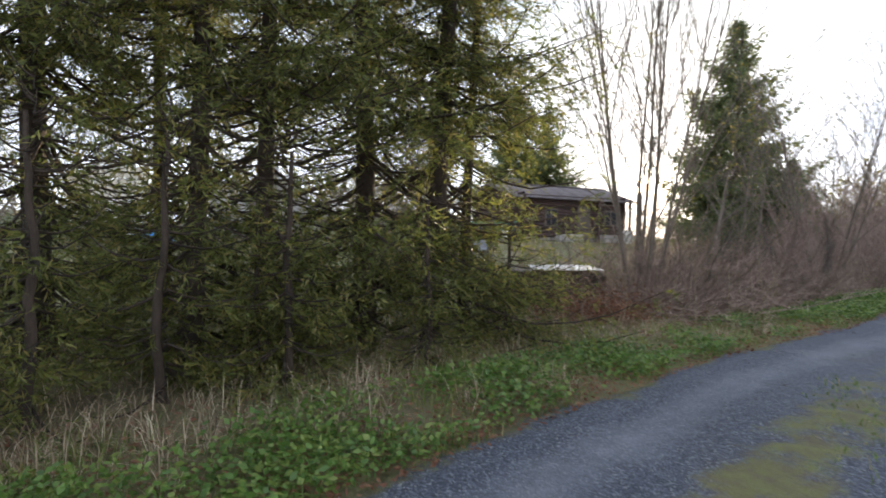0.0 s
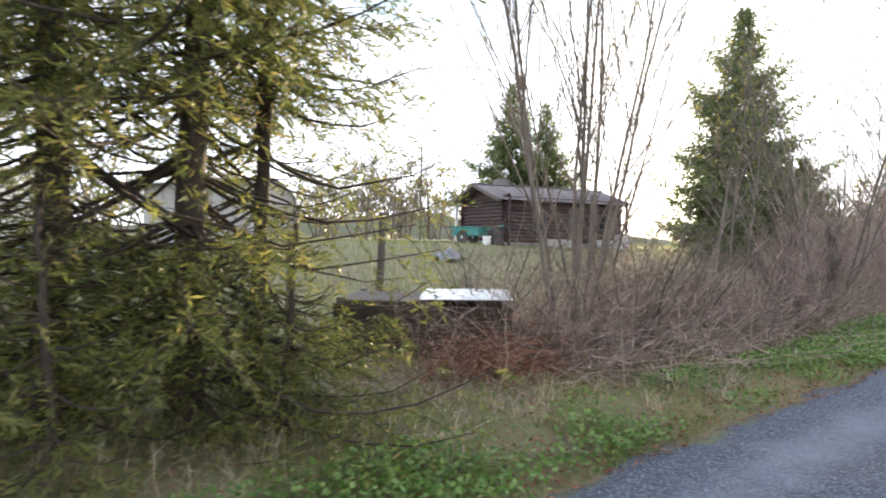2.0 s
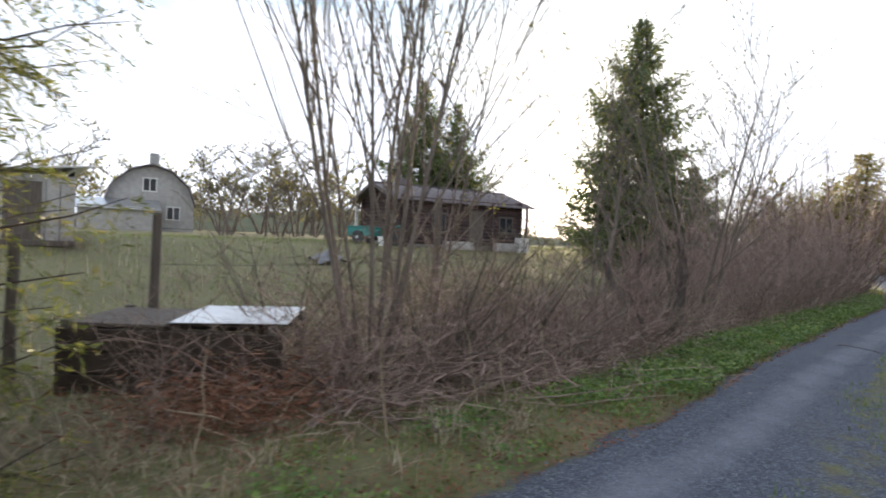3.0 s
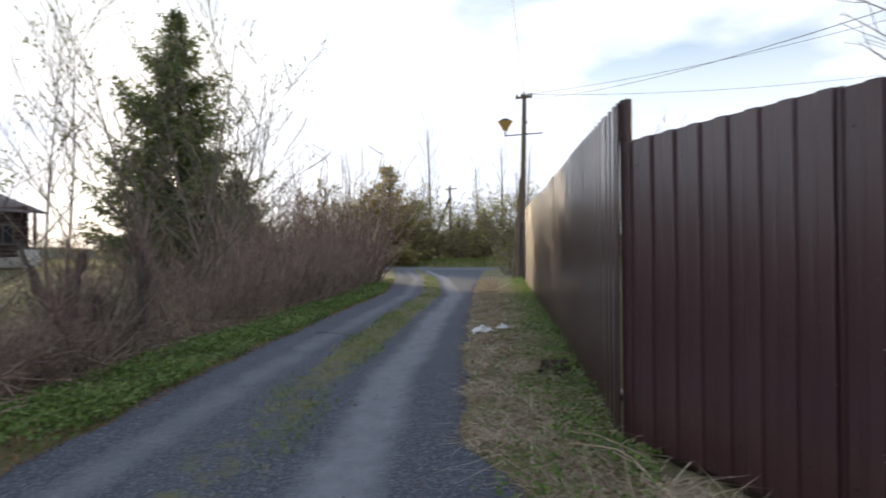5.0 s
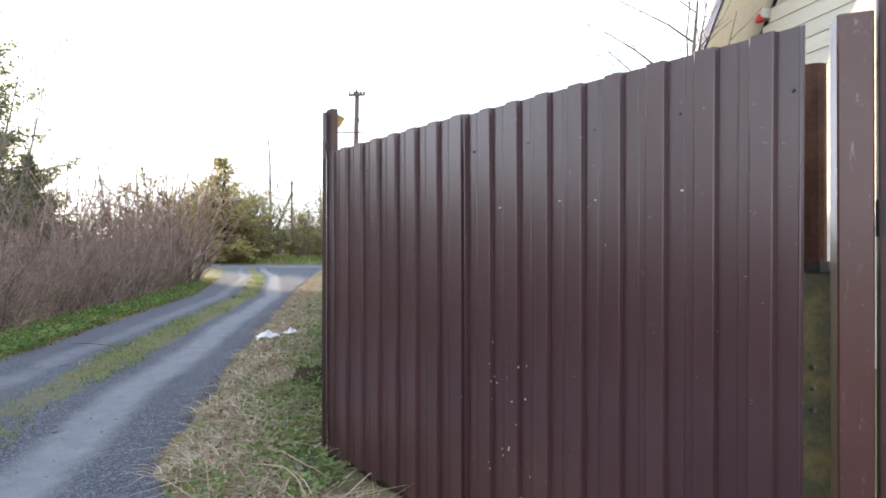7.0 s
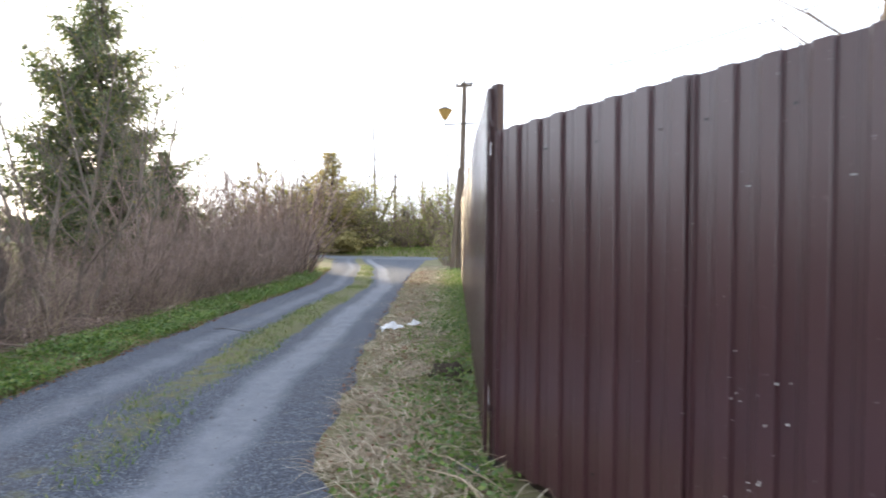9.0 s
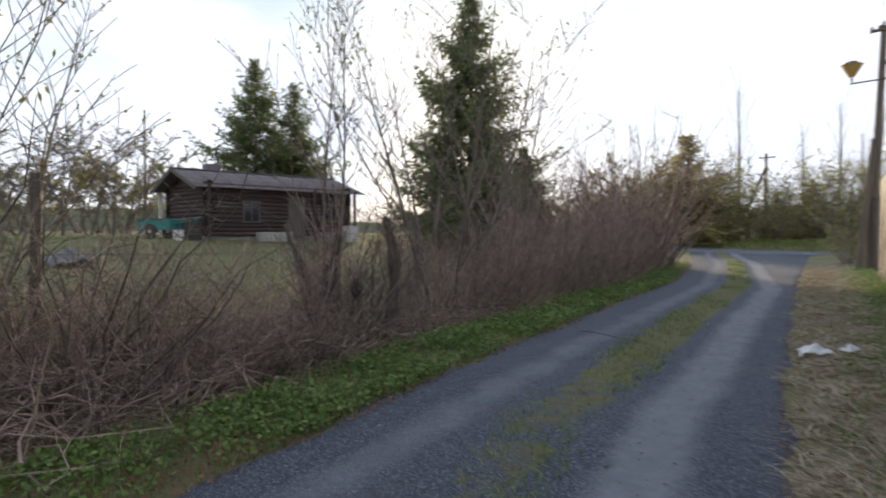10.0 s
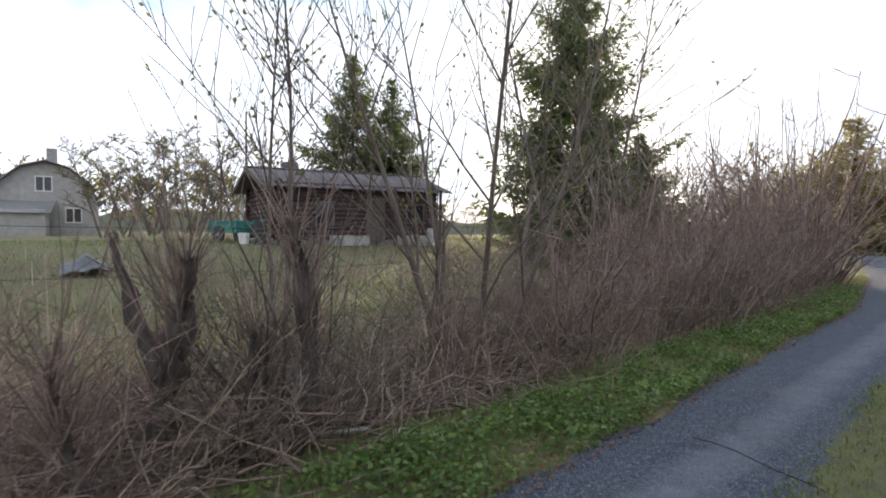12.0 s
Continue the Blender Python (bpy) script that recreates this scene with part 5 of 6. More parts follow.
# ---- the far end: thicket, bare trunks, hill ----
thicket = make_bush(pose(-20, 52, ground_at(-20, 52)), 61, 26, 5.4, 2.3, 11, "fresh green willow thicket beyond the crossing", "far thicket", 0.2, 1.0, M_TWIG, M_YOUNG, 0.03, 0.014)
rr = random.Random(3)
for i in range(34):
    x = -33 + i * 0.95 + rr.uniform(-0.5, 0.5)
    y = 51.5 - 0.16 * (x + 12) + rr.uniform(0, 4)
    s = rr.uniform(0.85, 1.2)
    o = copy_thing(thicket, pose(x, y, ground_at(x, y), 0, 0, rr.uniform(0, 360)))
    o.scale = (s, s, s * rr.uniform(0.95, 1.3))
yb = copy_thing(thicket, pose(-6.1, 30.5, ground_at(-6.1, 30.5), 0, 0, 50))
yb.scale = (0.45, 0.45, 0.5)
tagged(yb, "small yellow-green willow bush beside the utility pole")
bare_far = make_tree("tree", pose(-21.2, 58, 0.6), "tall thin bare snag on the skyline", "tree", "skyline snags", 71, 12.4, 0.16, 1, (34,), 0.1, 0.2, M_TWIG_GREY, M_BUD, 200, up=0.3, spreadk=0.9, start=0.3)
for ch in bare_far.children:
    if not ch.name.startswith("trunk"):
        ch.scale = (0.28, 0.28, 1.0)
bare_far.scale = (1.15, 1.15, 1.2)
for x, y, s, rz in ((-16.1, 58.5, 0.84, 50), (-13.3, 58, 0.98, 120), (-11.0, 60, 0.95, 200), (-22.8, 60, 0.7, 280), (-12.4, 61, 0.8, 95)):
    o = copy_thing(bare_far, pose(x, y, 0.6, 0, 0, rz))
    o.scale = (s, s, s)
far_pole = thing("braced_pole", pose(-18.4, 56.5, 0.3), "distant wooden line pole with a slanting brace", "pole")
beam("shaft", (0, 0, 0), (0, 0, 7.9), 0.15, 0.11, M_POLE, far_pole)
beam("brace", (-2.6, 0, 0.5), (-0.05, 0, 6.6), 0.13, 0.1, M_POLE, far_pole)
part("crossarm", block(1.3, 0.1, 0.1, 0.01, (0.1, 0, 7.5)), M_POLE, far_pole)

# woods far behind the yard: many bare crowns
wood_tree = make_tree("tree", pose(-52, 14, 0.9), "leafless tree of the hazy wood behind the yard", "tree", "far wood", 81, 6.5, 0.14, 2, (8, 5), 0.3, 0.6, M_TWIG_GREY, M_BUD, 200, up=0.4, spreadk=0.8, start=0.2, trunk_n=3, splay=0.4)
rr = random.Random(12)
for i in range(60):
    a = radians(24 + i * 1.62 + rr.uniform(-0.6, 0.6))
    d = rr.uniform(58, 84)
    x, y = -math.sin(a) * d, math.cos(a) * d
    s = rr.uniform(0.9, 1.5) * float(np.interp(24 + i * 1.62, (30, 38, 56, 64), (1, 0.38, 0.38, 1)))
    o = copy_thing(wood_tree, pose(x, y, ground_at(x, y), 0, 0, rr.uniform(0, 360)))
    o.scale = (s, s, s * rr.uniform(0.7, 1.0))
# a low wooded ridge on the skyline
n = 160
ang = np.linspace(-60, 140, n)
rr2 = np.random.default_rng(4)
hgt = 5.5 + 2.5 * np.sin(ang * 0.11) + 1.2 * np.sin(ang * 0.37 + 1) + rr2.normal(0, 0.35, n)
hgt = hgt * np.interp(ang, (20, 38, 55, 75), (0.9, 0.7, 0.7, 1.1)) 
P = []
for j, (dd, k) in enumerate(((150, 0.0), (165, 0.75), (190, 1.0), (260, 0.9))):
    P.append(np.stack([-np.sin(np.radians(ang)) * dd, np.cos(np.radians(ang)) * dd, hgt * k + 0.3 - (0.6 if j == 0 else 0)], 1))
P = np.concatenate(P)
fi = (np.arange(3)[:, None] * n + np.arange(n - 1)[None])
RFc = np.stack([fi, fi + n, fi + n + 1, fi + 1], -1).reshape(-1, 4)
tagged(put("backdrop_ridge", mesh_np("backdrop_ridge", P, RFc, None, True), M_HAZE), "low wooded ridge on the skyline", "ridge", kind="structure")

# ---- firewood stack under a blue sheet ----
wz = ground_at(-14.9, -7.0)
stack = thing("firewood_stack", pose(-14.9, -7.0, wz, 0, 0, 8), "stacked pale split firewood seen through the spruces", "firewood")
rr = random.Random(77)
LOGM = [log_mesh(0.55, r_) for r_ in (0.07, 0.085, 0.1)]
for k in range(11):
    for j in range(9):
        put("log", LOGM[rr.randrange(3)], M_CREAM, stack, "", pose(-0.25 + rr.uniform(-0.04, 0.04), -0.85 + j * 0.185 + (0.09 if k % 2 else 0), 0.09 + k * 0.165, 0, 0, rr.uniform(-3, 3)))
        put("log_end", END, M_CREAM, stack, "", pose(0.3 + rr.uniform(-0.03, 0.03), -0.85 + j * 0.185 + (0.09 if k % 2 else 0), 0.09 + k * 0.165, 0, 90, 0))
rag("blue_sheet", -14.3, -6.0, 0.35, 0.5, 0.25, 5, M_SKYBLUE, "crumpled bright blue plastic sheet beside the firewood", "plastic sheet")

# ---- grasses ----
rng = np.random.default_rng(17)


def scatter(n, y0, y1, xa, xb, power=1.0):
    y = y0 + (y1 - y0) * rng.random(n) ** power
    u = rng.random(n)
    lo, hi = xa(y), xb(y)
    return lo + (hi - lo) * u, y, u


def stuff(name, v, f, mat, label, category):
    return tagged(put(name, mesh_np(name, v, f), mat), label, category, kind="stuff")


# green verge on the hedge side
x, y, u = scatter(52000, -7, 27, lambda y: lane_left(y) - np.interp(y, (-7, 0, 4, 27), (1.3, 1.3, 1.25, 1.5)), lambda y: lane_left(y) + 0.16, 1.25)
edge = np.sin(y * 3.1) * 0.08 + np.sin(y * 7.3) * 0.05
clump = np.sin(x * 6.1 + y * 2.2) * np.sin(y * 4.7 - x * 3.3)
keep = rng.random(len(x)) < np.clip(np.where(y < 2.5, 0.28, 0.55) + np.where(y < 2.5, 0.7, 0.5) * clump, np.where(y < 2.5, 0.03, 0.15), 1)
x, y = (x - np.abs(edge))[keep], y[keep]
stuff("verge_grass", *blades(x, y, ground_z(x, y) - 0.01, rng.uniform(0.05, 0.17, len(x)), rng.uniform(0.004, 0.008, len(x)), rng.uniform(0.1, 1.0, len(x)), rng), M_GRASS, "fresh green grass along the lane's edge", "grass")
# pale dry tussocks and withered litter on the verge by the spruces
n = 60
ty = rng.uniform(-6.8, 3.2, n)
tx = lane_left(ty) - 0.12 - 1.5 * rng.random(n)
x, y = (np.repeat(q, 42) + rng.normal(0, 0.05, n * 42) for q in (tx, ty))
stuff("dry_tussocks", *blades(x, y, ground_z(x, y) - 0.01, rng.uniform(0.08, 0.34, len(x)), rng.uniform(0.003, 0.007, len(x)), rng.uniform(0.3, 1.5, len(x)), rng), M_DRY, "pale withered grass tussocks on the verge", "dry grass")
# ground weeds with small leaves
x, y, u = scatter(76000, -7, 22, lambda y: lane_left(y) - np.interp(y, (-7, 0, 4, 22), (0.9, 0.7, 0.85, 0.9)), lambda y: lane_left(y) + 0.08, 1.3)
clump = np.sin(x * 3.1 - y * 1.9) * np.sin(y * 2.3 + x * 2.2)
keep = rng.random(len(x)) < np.clip(np.interp(y, (-7, -4.5, -2.5, -0.5, 2.2, 3.6, 22), (0.35, 0.6, 0.5, 0.2, 0.06, 0.7, 0.4)) + np.where(y < 2.5, 0.75, 0.55) * clump, 0.01, 1)
x, y = x[keep], y[keep]
n = len(x)
d = np.stack([rng.normal(0, 1, n), rng.normal(0, 1, n), rng.uniform(-0.2, 0.7, n)], 1)
stuff("verge_weeds", *leaves(np.stack([x, y, ground_z(x, y) + rng.uniform(0.01, 0.13, n)], 1), d, rng.uniform(0.025, 0.065, n) * np.interp(y, (-6, -3, 0, 4), (0.8, 0.85, 0.85, 0.92)), rng.uniform(0.018, 0.045, n) * np.interp(y, (-6, -3, 0, 4), (0.7, 0.8, 0.85, 0.92)), rng, 0.5), M_WEED, "low leafy ground weeds on the verge", "weeds")
# dead stalks and litter under the hedge and spruces
x, y, u = scatter(38000, -7, 24, lambda y: lane_left(y) - 4.2, lambda y: lane_left(y) - 0.7, 1.2)
keep = rng.random(len(x)) < np.interp(y, (-0.5, 0.5, 8, 10), (1, 0.35, 0.35, 0.8))
x, y = x[keep], y[keep]
stuff("dead_grass", *blades(x, y, ground_z(x, y) - 0.01, rng.uniform(0.06, 0.32, len(x)), rng.uniform(0.003, 0.007, len(x)), rng.uniform(0.3, 1.6, len(x)), rng), M_DRY, "matted dead grass under the hedge", "dry grass")
# grass strip down the lane's middle
x, y, u = scatter(34000, -6, 30, lambda y: lane_mid(y) - 0.4, lambda y: lane_mid(y) + 0.4, 1.1)
dm = (x - lane_mid(y)) / 0.4
dens = np.clip(np.interp(y, (-6, -2, 2, 5, 9, 30), (0.7, 0.45, 0.15, 0.25, 0.75, 1.0)) * (1.1 - dm ** 2) + 0.6 * np.sin(y * 2.1 + x * 3) * np.sin(y * 0.9 + 1) - 0.1, 0, 1)
keep = rng.random(len(x)) < dens
x, y = x[keep], y[keep]
stuff("middle_grass", *blades(x, y, ground_z(x, y) + 0.02, rng.uniform(0.025, 0.095, len(x)), rng.uniform(0.005, 0.011, len(x)), rng.uniform(0.3, 1.3, len(x)), rng), M_GRASS, "short trodden grass strip between the wheel tracks", "grass")
# straw-coloured verge below the steel fence
def fence_x(y):
    return CORNER[0] - 0.2446 * (y - CORNER[1])
def verge_to(y):
    return np.where(y < 4.5, 0.95 + (4.5 - y) * 0.96 - 0.14, fence_x(y) - 0.1)
def verge_from(y):
    return lane_right(y) + 0.0 + 0.04 * np.sin(y * 2.9) + 0.04 * np.sin(y * 6.7 + 1)
x, y, u = scatter(60000, 2.9, 30, verge_from, verge_to, 1.7)
keep = rng.random(len(x)) < np.interp(u, (0, 0.12, 0.3, 0.62, 0.75), (0.6, 0.8, 0.95, 0.85, 0.4)) * np.clip(0.5 + 0.55 * np.sin(x * 5 + y * 2.3) * np.sin(y * 3.9 - x * 4) + 0.5 * np.sin(x * 11 - y * 7.1) * np.sin(y * 9.3 + x * 6), 0.06, 1)
x, y = x[keep], y[keep]
stuff("straw_verge", *blades(x, y, ground_z(x, y) - 0.005, rng.uniform(0.05, 0.2, len(x)), rng.uniform(0.004, 0.011, len(x)), rng.uniform(1.1, 1.8, len(x)), rng), M_STRAWMAT, "flattened straw-coloured dead grass beside the fence", "dry grass")
x, y, u = scatter(30000, 3.2, 26, lambda y: fence_x(y) - 1.0, lambda y: np.where(y < 4.5, 0.9 + (4.5 - y) * 0.9, fence_x(y) - 0.04), 1.6)
keep = rng.random(len(x)) < np.clip(u ** 1.5 + 0.35 * np.sin(y * 3.7 + x) * np.sin(y * 1.3 + x * 7), 0.03, 0.95)
keep &= (y > 4.35) | (x < 1.15)
x, y = x[keep], y[keep]
n = len(x)
d = np.stack([rng.normal(0, 1, n), rng.normal(0, 1, n), rng.uniform(-0.2, 0.8, n)], 1)
stuff("fence_weeds", *leaves(np.stack([x, y, ground_z(x, y) + rng.uniform(0.0, 0.14, n)], 1), d, rng.uniform(0.02, 0.05, n), rng.uniform(0.014, 0.032, n), rng, 0.4), M_WEED, "green ground elder at the foot of the steel fence", "weeds")
# greener lawn just behind the hedge
x, y, u = scatter(26000, 2, 14, lambda y: lane_left(y) - 9.5, lambda y: lane_left(y) - 2.4)
keep = rng.random(len(x)) < np.clip(0.55 + 0.6 * np.sin(x * 1.3 + y * 0.7) * np.sin(y * 1.1 - x * 0.6), 0.1, 1)
x, y = x[keep], y[keep]
stuff("lawn_grass", *blades(x, y, ground_z(x, y) - 0.01, rng.uniform(0.04, 0.12, len(x)), rng.uniform(0.008, 0.016, len(x)), rng.uniform(0.2, 1.2, len(x)), rng), M_GRASS, "fresh green lawn behind the hedge", "grass")
# mossy yellow-green turf among the straw
x, y, u = scatter(26000, 2.9, 20, lambda y: verge_from(y) + 0.1, lambda y: verge_to(y) + 0.1, 1.6)
keep = rng.random(len(x)) < np.clip(0.15 + 0.5 * u + 0.6 * np.sin(x * 4.1 + y * 1.7) * np.sin(y * 2.9 - x * 2.2), 0, 0.8)
x, y = x[keep], y[keep]
stuff("verge_turf", *blades(x, y, ground_z(x, y) - 0.005, rng.uniform(0.03, 0.09, len(x)), rng.uniform(0.004, 0.008, len(x)), rng.uniform(0.4, 1.5, len(x)), rng), M_FIELD, "mossy yellow-green turf among the straw", "grass")
# long pale stems lying across the verge
lines = []
for i in range(34):
    y0 = 3.3 + 5 * rng.random() ** 1.4
    x0 = float(verge_from(y0) + 0.3 + (verge_to(y0) - verge_from(y0) - 0.3) * rng.random())
    l, a = rng.uniform(0.3, 0.8), rng.uniform(0, 2 * np.pi)
    s = np.linspace(0, 1, 7)
    bend = rng.uniform(-0.25, 0.25)
    p = np.stack([x0 + l * s * math.cos(a) - bend * s ** 2 * math.sin(a), y0 + l * s * math.sin(a) + bend * s ** 2 * math.cos(a), 0.05 + 0.1 * rng.random() * np.sin(s * 3.1) + ground_z(x0, y0)], 1)
    lines.append((p + rng.normal(0, 0.006, p.shape), np.linspace(0.0055, 0.003, 7)))
stuff("lying_stems", *tubes(lines, 5), M_STRAW, "long pale weed stems lying on the verge", "dead stems")
# yard grass beyond the hedge
x, y, u = scatter(50000, -9, 30, lambda y: lane_left(y) - 24, lambda y: lane_left(y) - 2.6)
stuff("yard_grass", *blades(x, y, ground_z(x, y) - 0.02, rng.uniform(0.05, 0.2, len(x)), rng.uniform(0.008, 0.018, len(x)), rng.uniform(0.2, 1.2, len(x)), rng), M_FIELD, "patchy spring grass of the yard", "grass")
x, y, u = scatter(9000, 47, 53, lambda y: -32 + 0 * y, lambda y: 8 + 0 * y)
y = y - 0.16 * (x + 12)
stuff("far_grass", *blades(x, y, ground_z(x, y) - 0.02, rng.uniform(0.2, 0.5, len(x)), 0.05, rng.uniform(0.2, 1.0, len(x)), rng), M_FIELD, "grassy bank beyond the crossing", "grass")
n = 1500
y = 3.0 + 22 * rng.random(n) ** 1.7
x = verge_from(y) + 0.15 + (verge_to(y) - verge_from(y) - 0.3) * rng.random(n)
stuff("long_straw", *blades(x, y, ground_z(x, y) + 0.01, rng.uniform(0.15, 0.5, n), rng.uniform(0.005, 0.01, n), rng.uniform(1.4, 1.8, n), rng), M_STRAWMAT, "long fallen straw stems beside the fence", "straw")
# upright dead stalks through the hedge
x, y, u = scatter(1300, 0.5, 24, lambda y: lane_left(y) - 3.4, lambda y: lane_left(y) - 1.1, 1.2)
stuff("hedge_stalks", *blades(x, y, ground_z(x, y) - 0.02, rng.uniform(0.3, 1.25, len(x)), rng.uniform(0.005, 0.012, len(x)), rng.uniform(0.0, 1.1, len(x)), rng), M_DRY, "pale dead weed stems standing in the hedge", "dead stems")
x, y, u = scatter(2200, -8, 20, lambda y: lane_left(y) - 17, lambda y: lane_left(y) - 3.2)
stuff("yard_weeds", *blades(x, y, ground_z(x, y) - 0.02, rng.uniform(0.2, 0.7, len(x)), rng.uniform(0.008, 0.018, len(x)), rng.uniform(0.0, 0.8, len(x)), rng), M_DRY, "tall dry weeds scattered over the yard", "dry weeds")
# pale broken stems lying and leaning in the hedge's front
n = 185
y = rng.uniform(-0.6, 15, n)
x = lane_left(y) - rng.uniform(0.75, 2.2, n)
z = ground_z(x, y)
lines = []
for i in range(n):
    l, a, up = rng.uniform(0.4, 1.15), rng.uniform(0, 2 * np.pi), rng.uniform(0.25, 1.4)
    d = np.array([math.cos(a) * math.cos(up), math.sin(a) * math.cos(up), math.sin(up)]) * l
    s = np.linspace(0, 1, 5)[:, None]
    p = np.array([x[i], y[i], z[i] - 0.02]) + d * s + rng.normal(0, 0.03, (5, 3)) * s
    lines.append((p, np.linspace(rng.uniform(0.005, 0.011), 0.003, 5)))
stuff("broken_stems", *tubes(lines, 4), M_STRAW, "pale broken stems leaning in the hedge", "dead stems")
# dark tangle of fallen sticks under the hedge
n = 900
y = 0.2 + 8.6 * rng.random(n)
x = lane_left(y) - 0.95 - 1.7 * rng.random(n)
z = ground_z(x, y)
lines = []
for i in range(n):
    l, a, up = rng.uniform(0.3, 1.1), rng.uniform(0, 2 * np.pi), rng.uniform(-0.05, 0.45)
    d = np.array([math.cos(a) * math.cos(up), math.sin(a) * math.cos(up), math.sin(up)]) * l
    s = np.linspace(0, 1, 5)[:, None]
    p = np.array([x[i], y[i], z[i] + 0.03 + 0.3 * rng.random() ** 2]) - d * 0.5 + d * s + rng.normal(0, 0.03, (5, 3))
    lines.append((p, np.linspace(rng.uniform(0.005, 0.012), 0.003, 5)))
stuff("brush_tangle", *tubes(lines, 4), M_TWIG, "dark tangle of fallen sticks under the hedge", "brushwood")
# brown leaf litter along both edges of the lane
n = 20000
y = -6.5 + 32 * rng.random(n) ** 1.4
left = rng.random(n) < 0.55
x = np.where(left, lane_left(y) + np.minimum(rng.normal(-0.1, 0.2, n), 0.16), lane_right(y) + np.maximum(rng.normal(0.4, 0.3, n), -0.05))
x = np.where((~left) & (y < 3.0), lane_left(y) - rng.random(n) * 1.6, x)
d = np.stack([rng.normal(0, 1, n), rng.normal(0, 1, n), rng.uniform(-0.1, 0.35, n)], 1)
stuff("leaf_litter", *leaves(np.stack([x, y, ground_z(x, y) + rng.uniform(0.012, 0.04, n)], 1), d, rng.uniform(0.018, 0.05, n), rng.uniform(0.01, 0.026, n), rng, 0.8), M_RUSSET, "brown fallen leaves along the lane's edges", "leaf litter")
# russet brush in front of the compost box
n = 2600
x, y = rng.normal(-3.6, 0.3, n), rng.normal(-0.5, 0.42, n)
d = np.stack([rng.normal(0, 1, n), rng.normal(0, 1, n), rng.uniform(-0.6, 0.8, n)], 1)
stuff("russet_brush", *leaves(np.stack([x, y, ground_z(x, y) + np.abs(rng.normal(0.12, 0.13, n))], 1), d, rng.uniform(0.05, 0.13, n), 0.014, rng), M_RUSSET, "russet withered brush by the compost box", "dry brush")
# loose stones on the lane
n = 4200
y = -5 + 20 * rng.random(n) ** 1.2
u = rng.random(n)
x = lane_left(y) + (np.minimum(lane_right(y), 3.5) - lane_left(y)) * u
s = rng.uniform(0.003, 0.009, n) * (1 + 1.2 * (rng.random(n) < 0.02))
oct_v = np.array([[1, 0, 0], [0, 1, 0], [-1, 0, 0], [0, -1, 0], [0, 0, 0.7], [0, 0, -0.4]])
oct_f = np.array([[0, 1, 4], [1, 2, 4], [2, 3, 4], [3, 0, 4], [1, 0, 5], [2, 1, 5], [3, 2, 5], [0, 3, 5]])
v = oct_v[None] * s[:, None, None] * rng.uniform(0.6, 1.4, (n, 6, 1)) + np.stack([x, y, ground_z(x, y) + 0.012], 1)[:, None]
f = oct_f[None] + (np.arange(n) * 6)[:, None, None]
M_STONE = surface("lane_stones", [(0.3, (0.09, 0.09, 0.1)), (0.7, (0.2, 0.2, 0.21))], 8, 60, 0.85, 0.3, 0.003, None, 0, 0.6)
stuff("loose_stones", v.reshape(-1, 3), f.reshape(-1, 3), M_STONE, "loose grey stone chips on the lane", "stones")

# ---- small things on the verges ----
rag("plastic_bag", -1.42, 9.2, 0.17, 0.1, 0.09, 1, M_PLASTIC, "crumpled white plastic bag on the dead grass", "litter")
rag("plastic_scrap", -1.14, 9.45, 0.12, 0.07, 0.06, 2, M_PLASTIC, "small white plastic scrap on the dead grass", "litter")
rag("plastic_sheet", 0.86, 4.3, 0.07, 0.06, 0.05, 3, M_TARP, "grey plastic scrap at the fence corner", "litter")
rag("earth_clod", 0.2, 6.4, 0.18, 0.13, 0.13, 4, M_EARTH, "dark clod of earth near the fence", "soil")
plank = thing("white_board", pose(-4.82, 6.75, ground_at(-4.82, 6.75) + 0.05, 8, 6, 62), "short pale painted board lying in the weeds", "board")
part("board", block(0.3, 0.07, 0.02, 0.003), M_GREYWALL, plank)
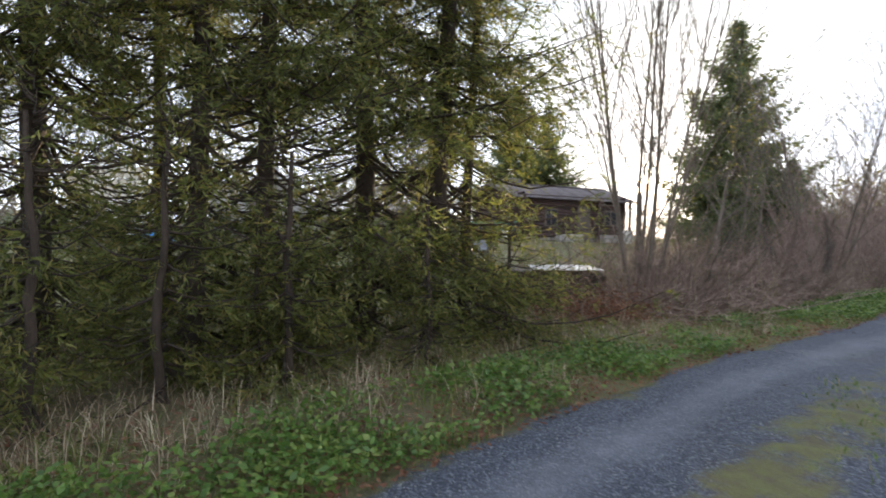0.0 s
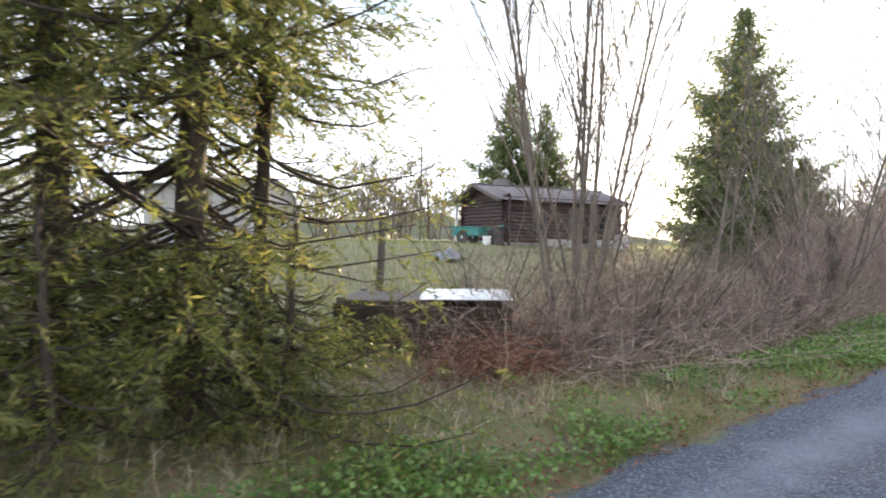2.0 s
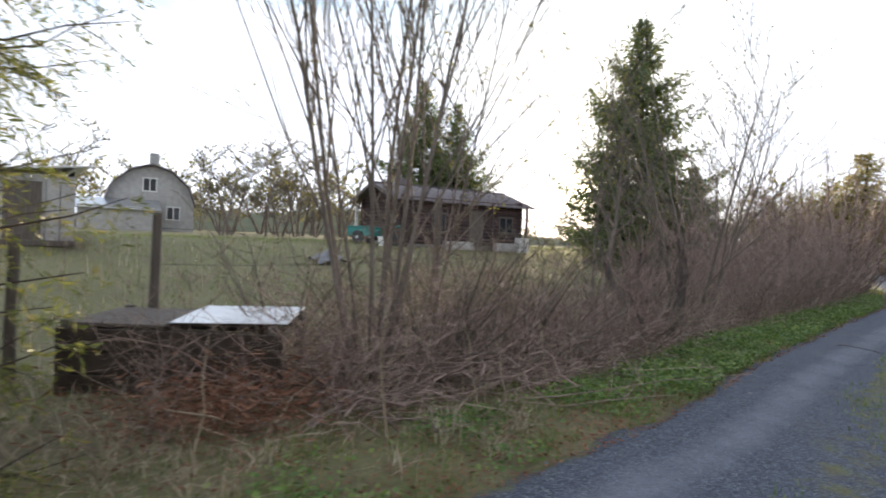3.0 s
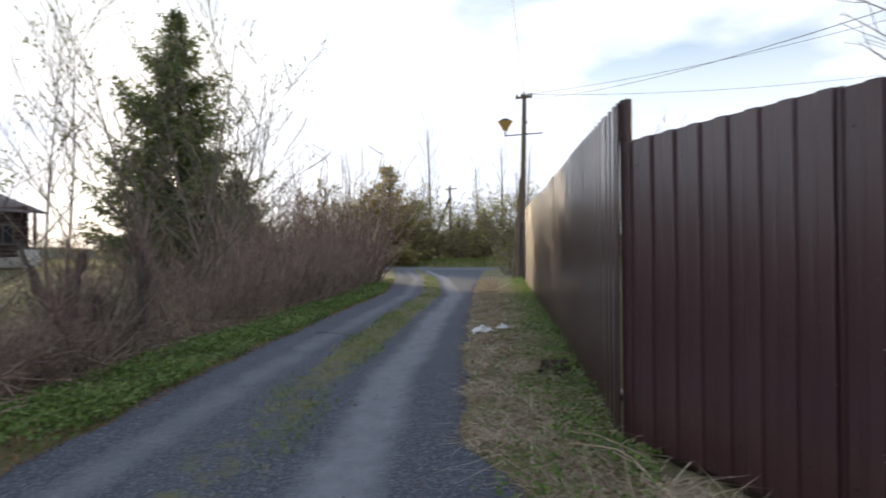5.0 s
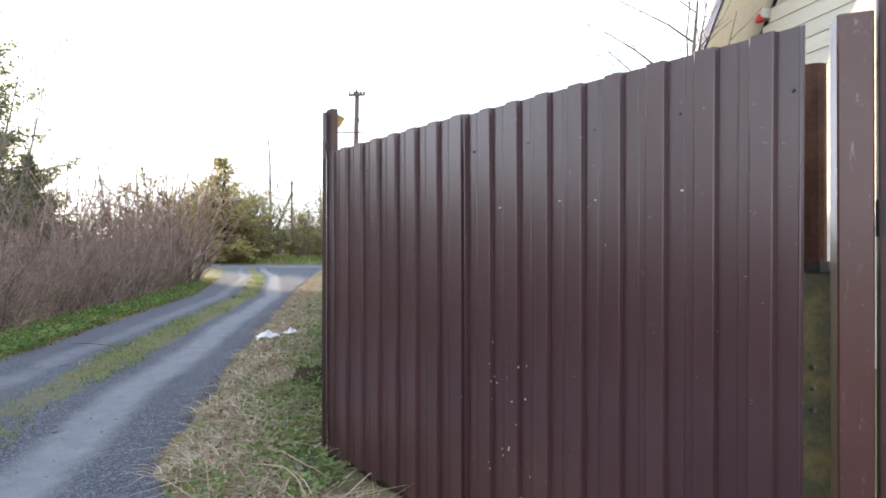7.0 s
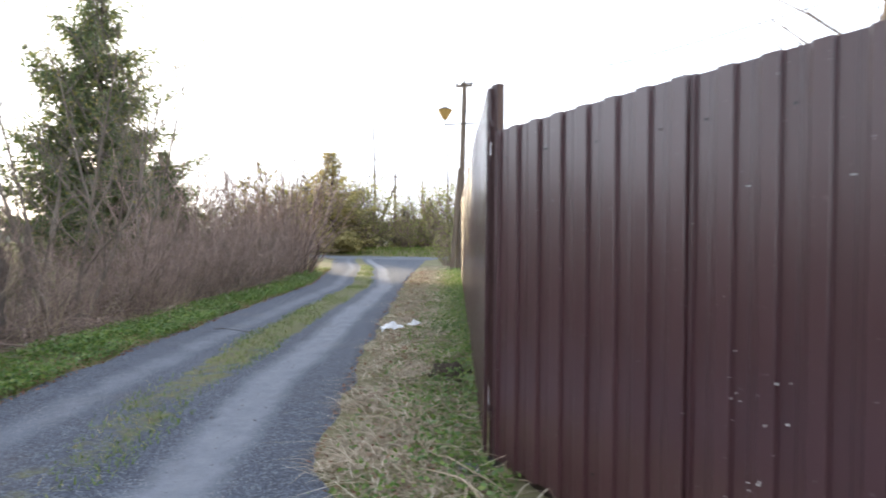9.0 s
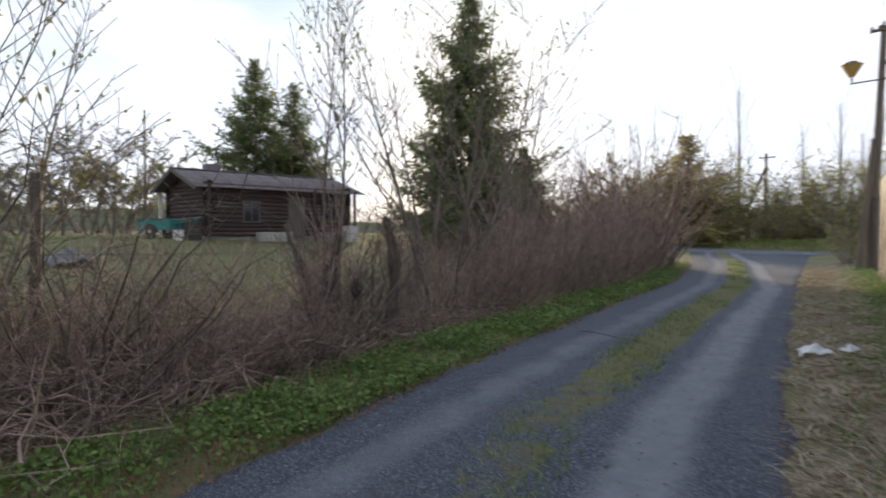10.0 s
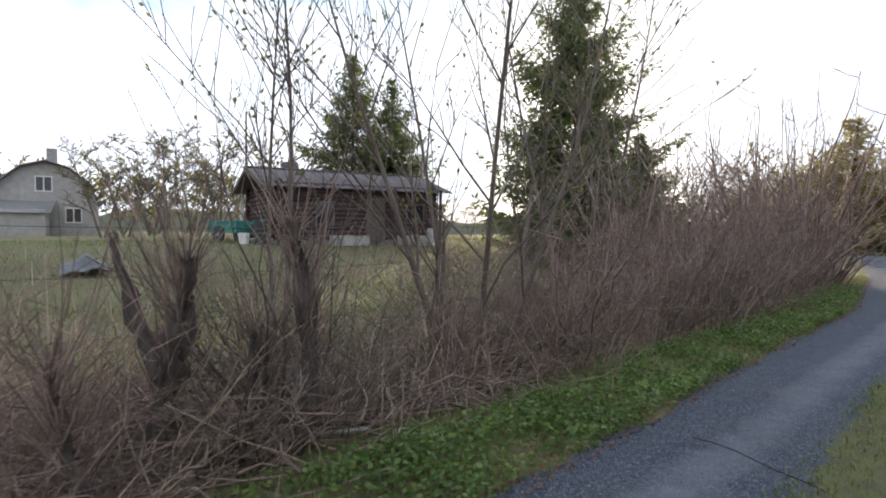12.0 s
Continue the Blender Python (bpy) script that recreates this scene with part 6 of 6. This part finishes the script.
plank = thing("white_board", pose(-5.2, 6.3, ground_at(-5.2, 6.3) + 0.04, 4, -3, 70), "short pale painted board lying in the weeds", "board")
part("board", block(0.45, 0.05, 0.02, 0.003), M_GREYWALL, plank)


def stalk(x, y, h, lean, az, seed, mat, label, r=0.006):
    g = np.random.default_rng(seed)
    s = np.linspace(0, 1, 7)
    p = np.stack([np.cos(az) * lean * h * s ** 1.4, np.sin(az) * lean * h * s ** 1.4, h * s - 0.03], 1)
    p[1:-1] += g.normal(0, 0.012, (5, 3))
    v, f = tubes([(p, np.linspace(r, r * 0.4, 7))], 5)
    return tagged(put("stalk", mesh_np("stalk", v, f, None, True), mat, None, "", pose(x, y, ground_at(x, y))), label, "dead stalk", "dead stalks")


for i, (x, y, h, l, a) in enumerate(((-3.29, 1.44, 0.55, 0.08, 1), (-2.75, -0.85, 0.8, 0.06, 2), (-2.55, -2.5, 0.5, 0.3, 2.5), (-4.3, 3.6, 0.9, 0.2, 1), (-4.2, 4.4, 0.8, 0.5, 4), (-4.6, 5.1, 0.95, 0.7, 0.8), (-4.55, 6.0, 0.7, 0.5, 5.2), (-4.75, 6.6, 0.75, 0.3, 3), (-5.0, 7.2, 0.6, 0.4, 2), (0.45, 4.7, 0.5, 0.2, 2.2), (0.35, 4.85, 0.62, 0.35, 3.0), (0.55, 4.5, 0.4, 0.9, 4.0), (-0.05, 6.2, 0.45, 0.5, 1.4), (-4.9, 8.6, 0.7, 0.3, 1.1), (-3.6, 0.3, 0.6, 0.6, 0.4), (-3.0, -1.6, 0.45, 0.8, 5.5))):
    stalk(x, y, h, l, a, 100 + i, M_STRAW, "pale dead weed stalk on the verge")
twg = thing("fallen_twig", pose(-4.0, 8.5, ground_at(-4.0, 8.5) + 0.03, 0, 0, 0), "thin dark twig lying across the wheel track", "twig")
s = np.linspace(0, 1, 8)
v, f = tubes([(np.stack([1.1 * s, 0.1 * np.sin(s * 3) - 0.2 * s, 0.012 * np.sin(s * 9)], 1), np.linspace(0.005, 0.002, 8))], 5)
put("stick", mesh_np("stick", v, f), M_BARK, twg)
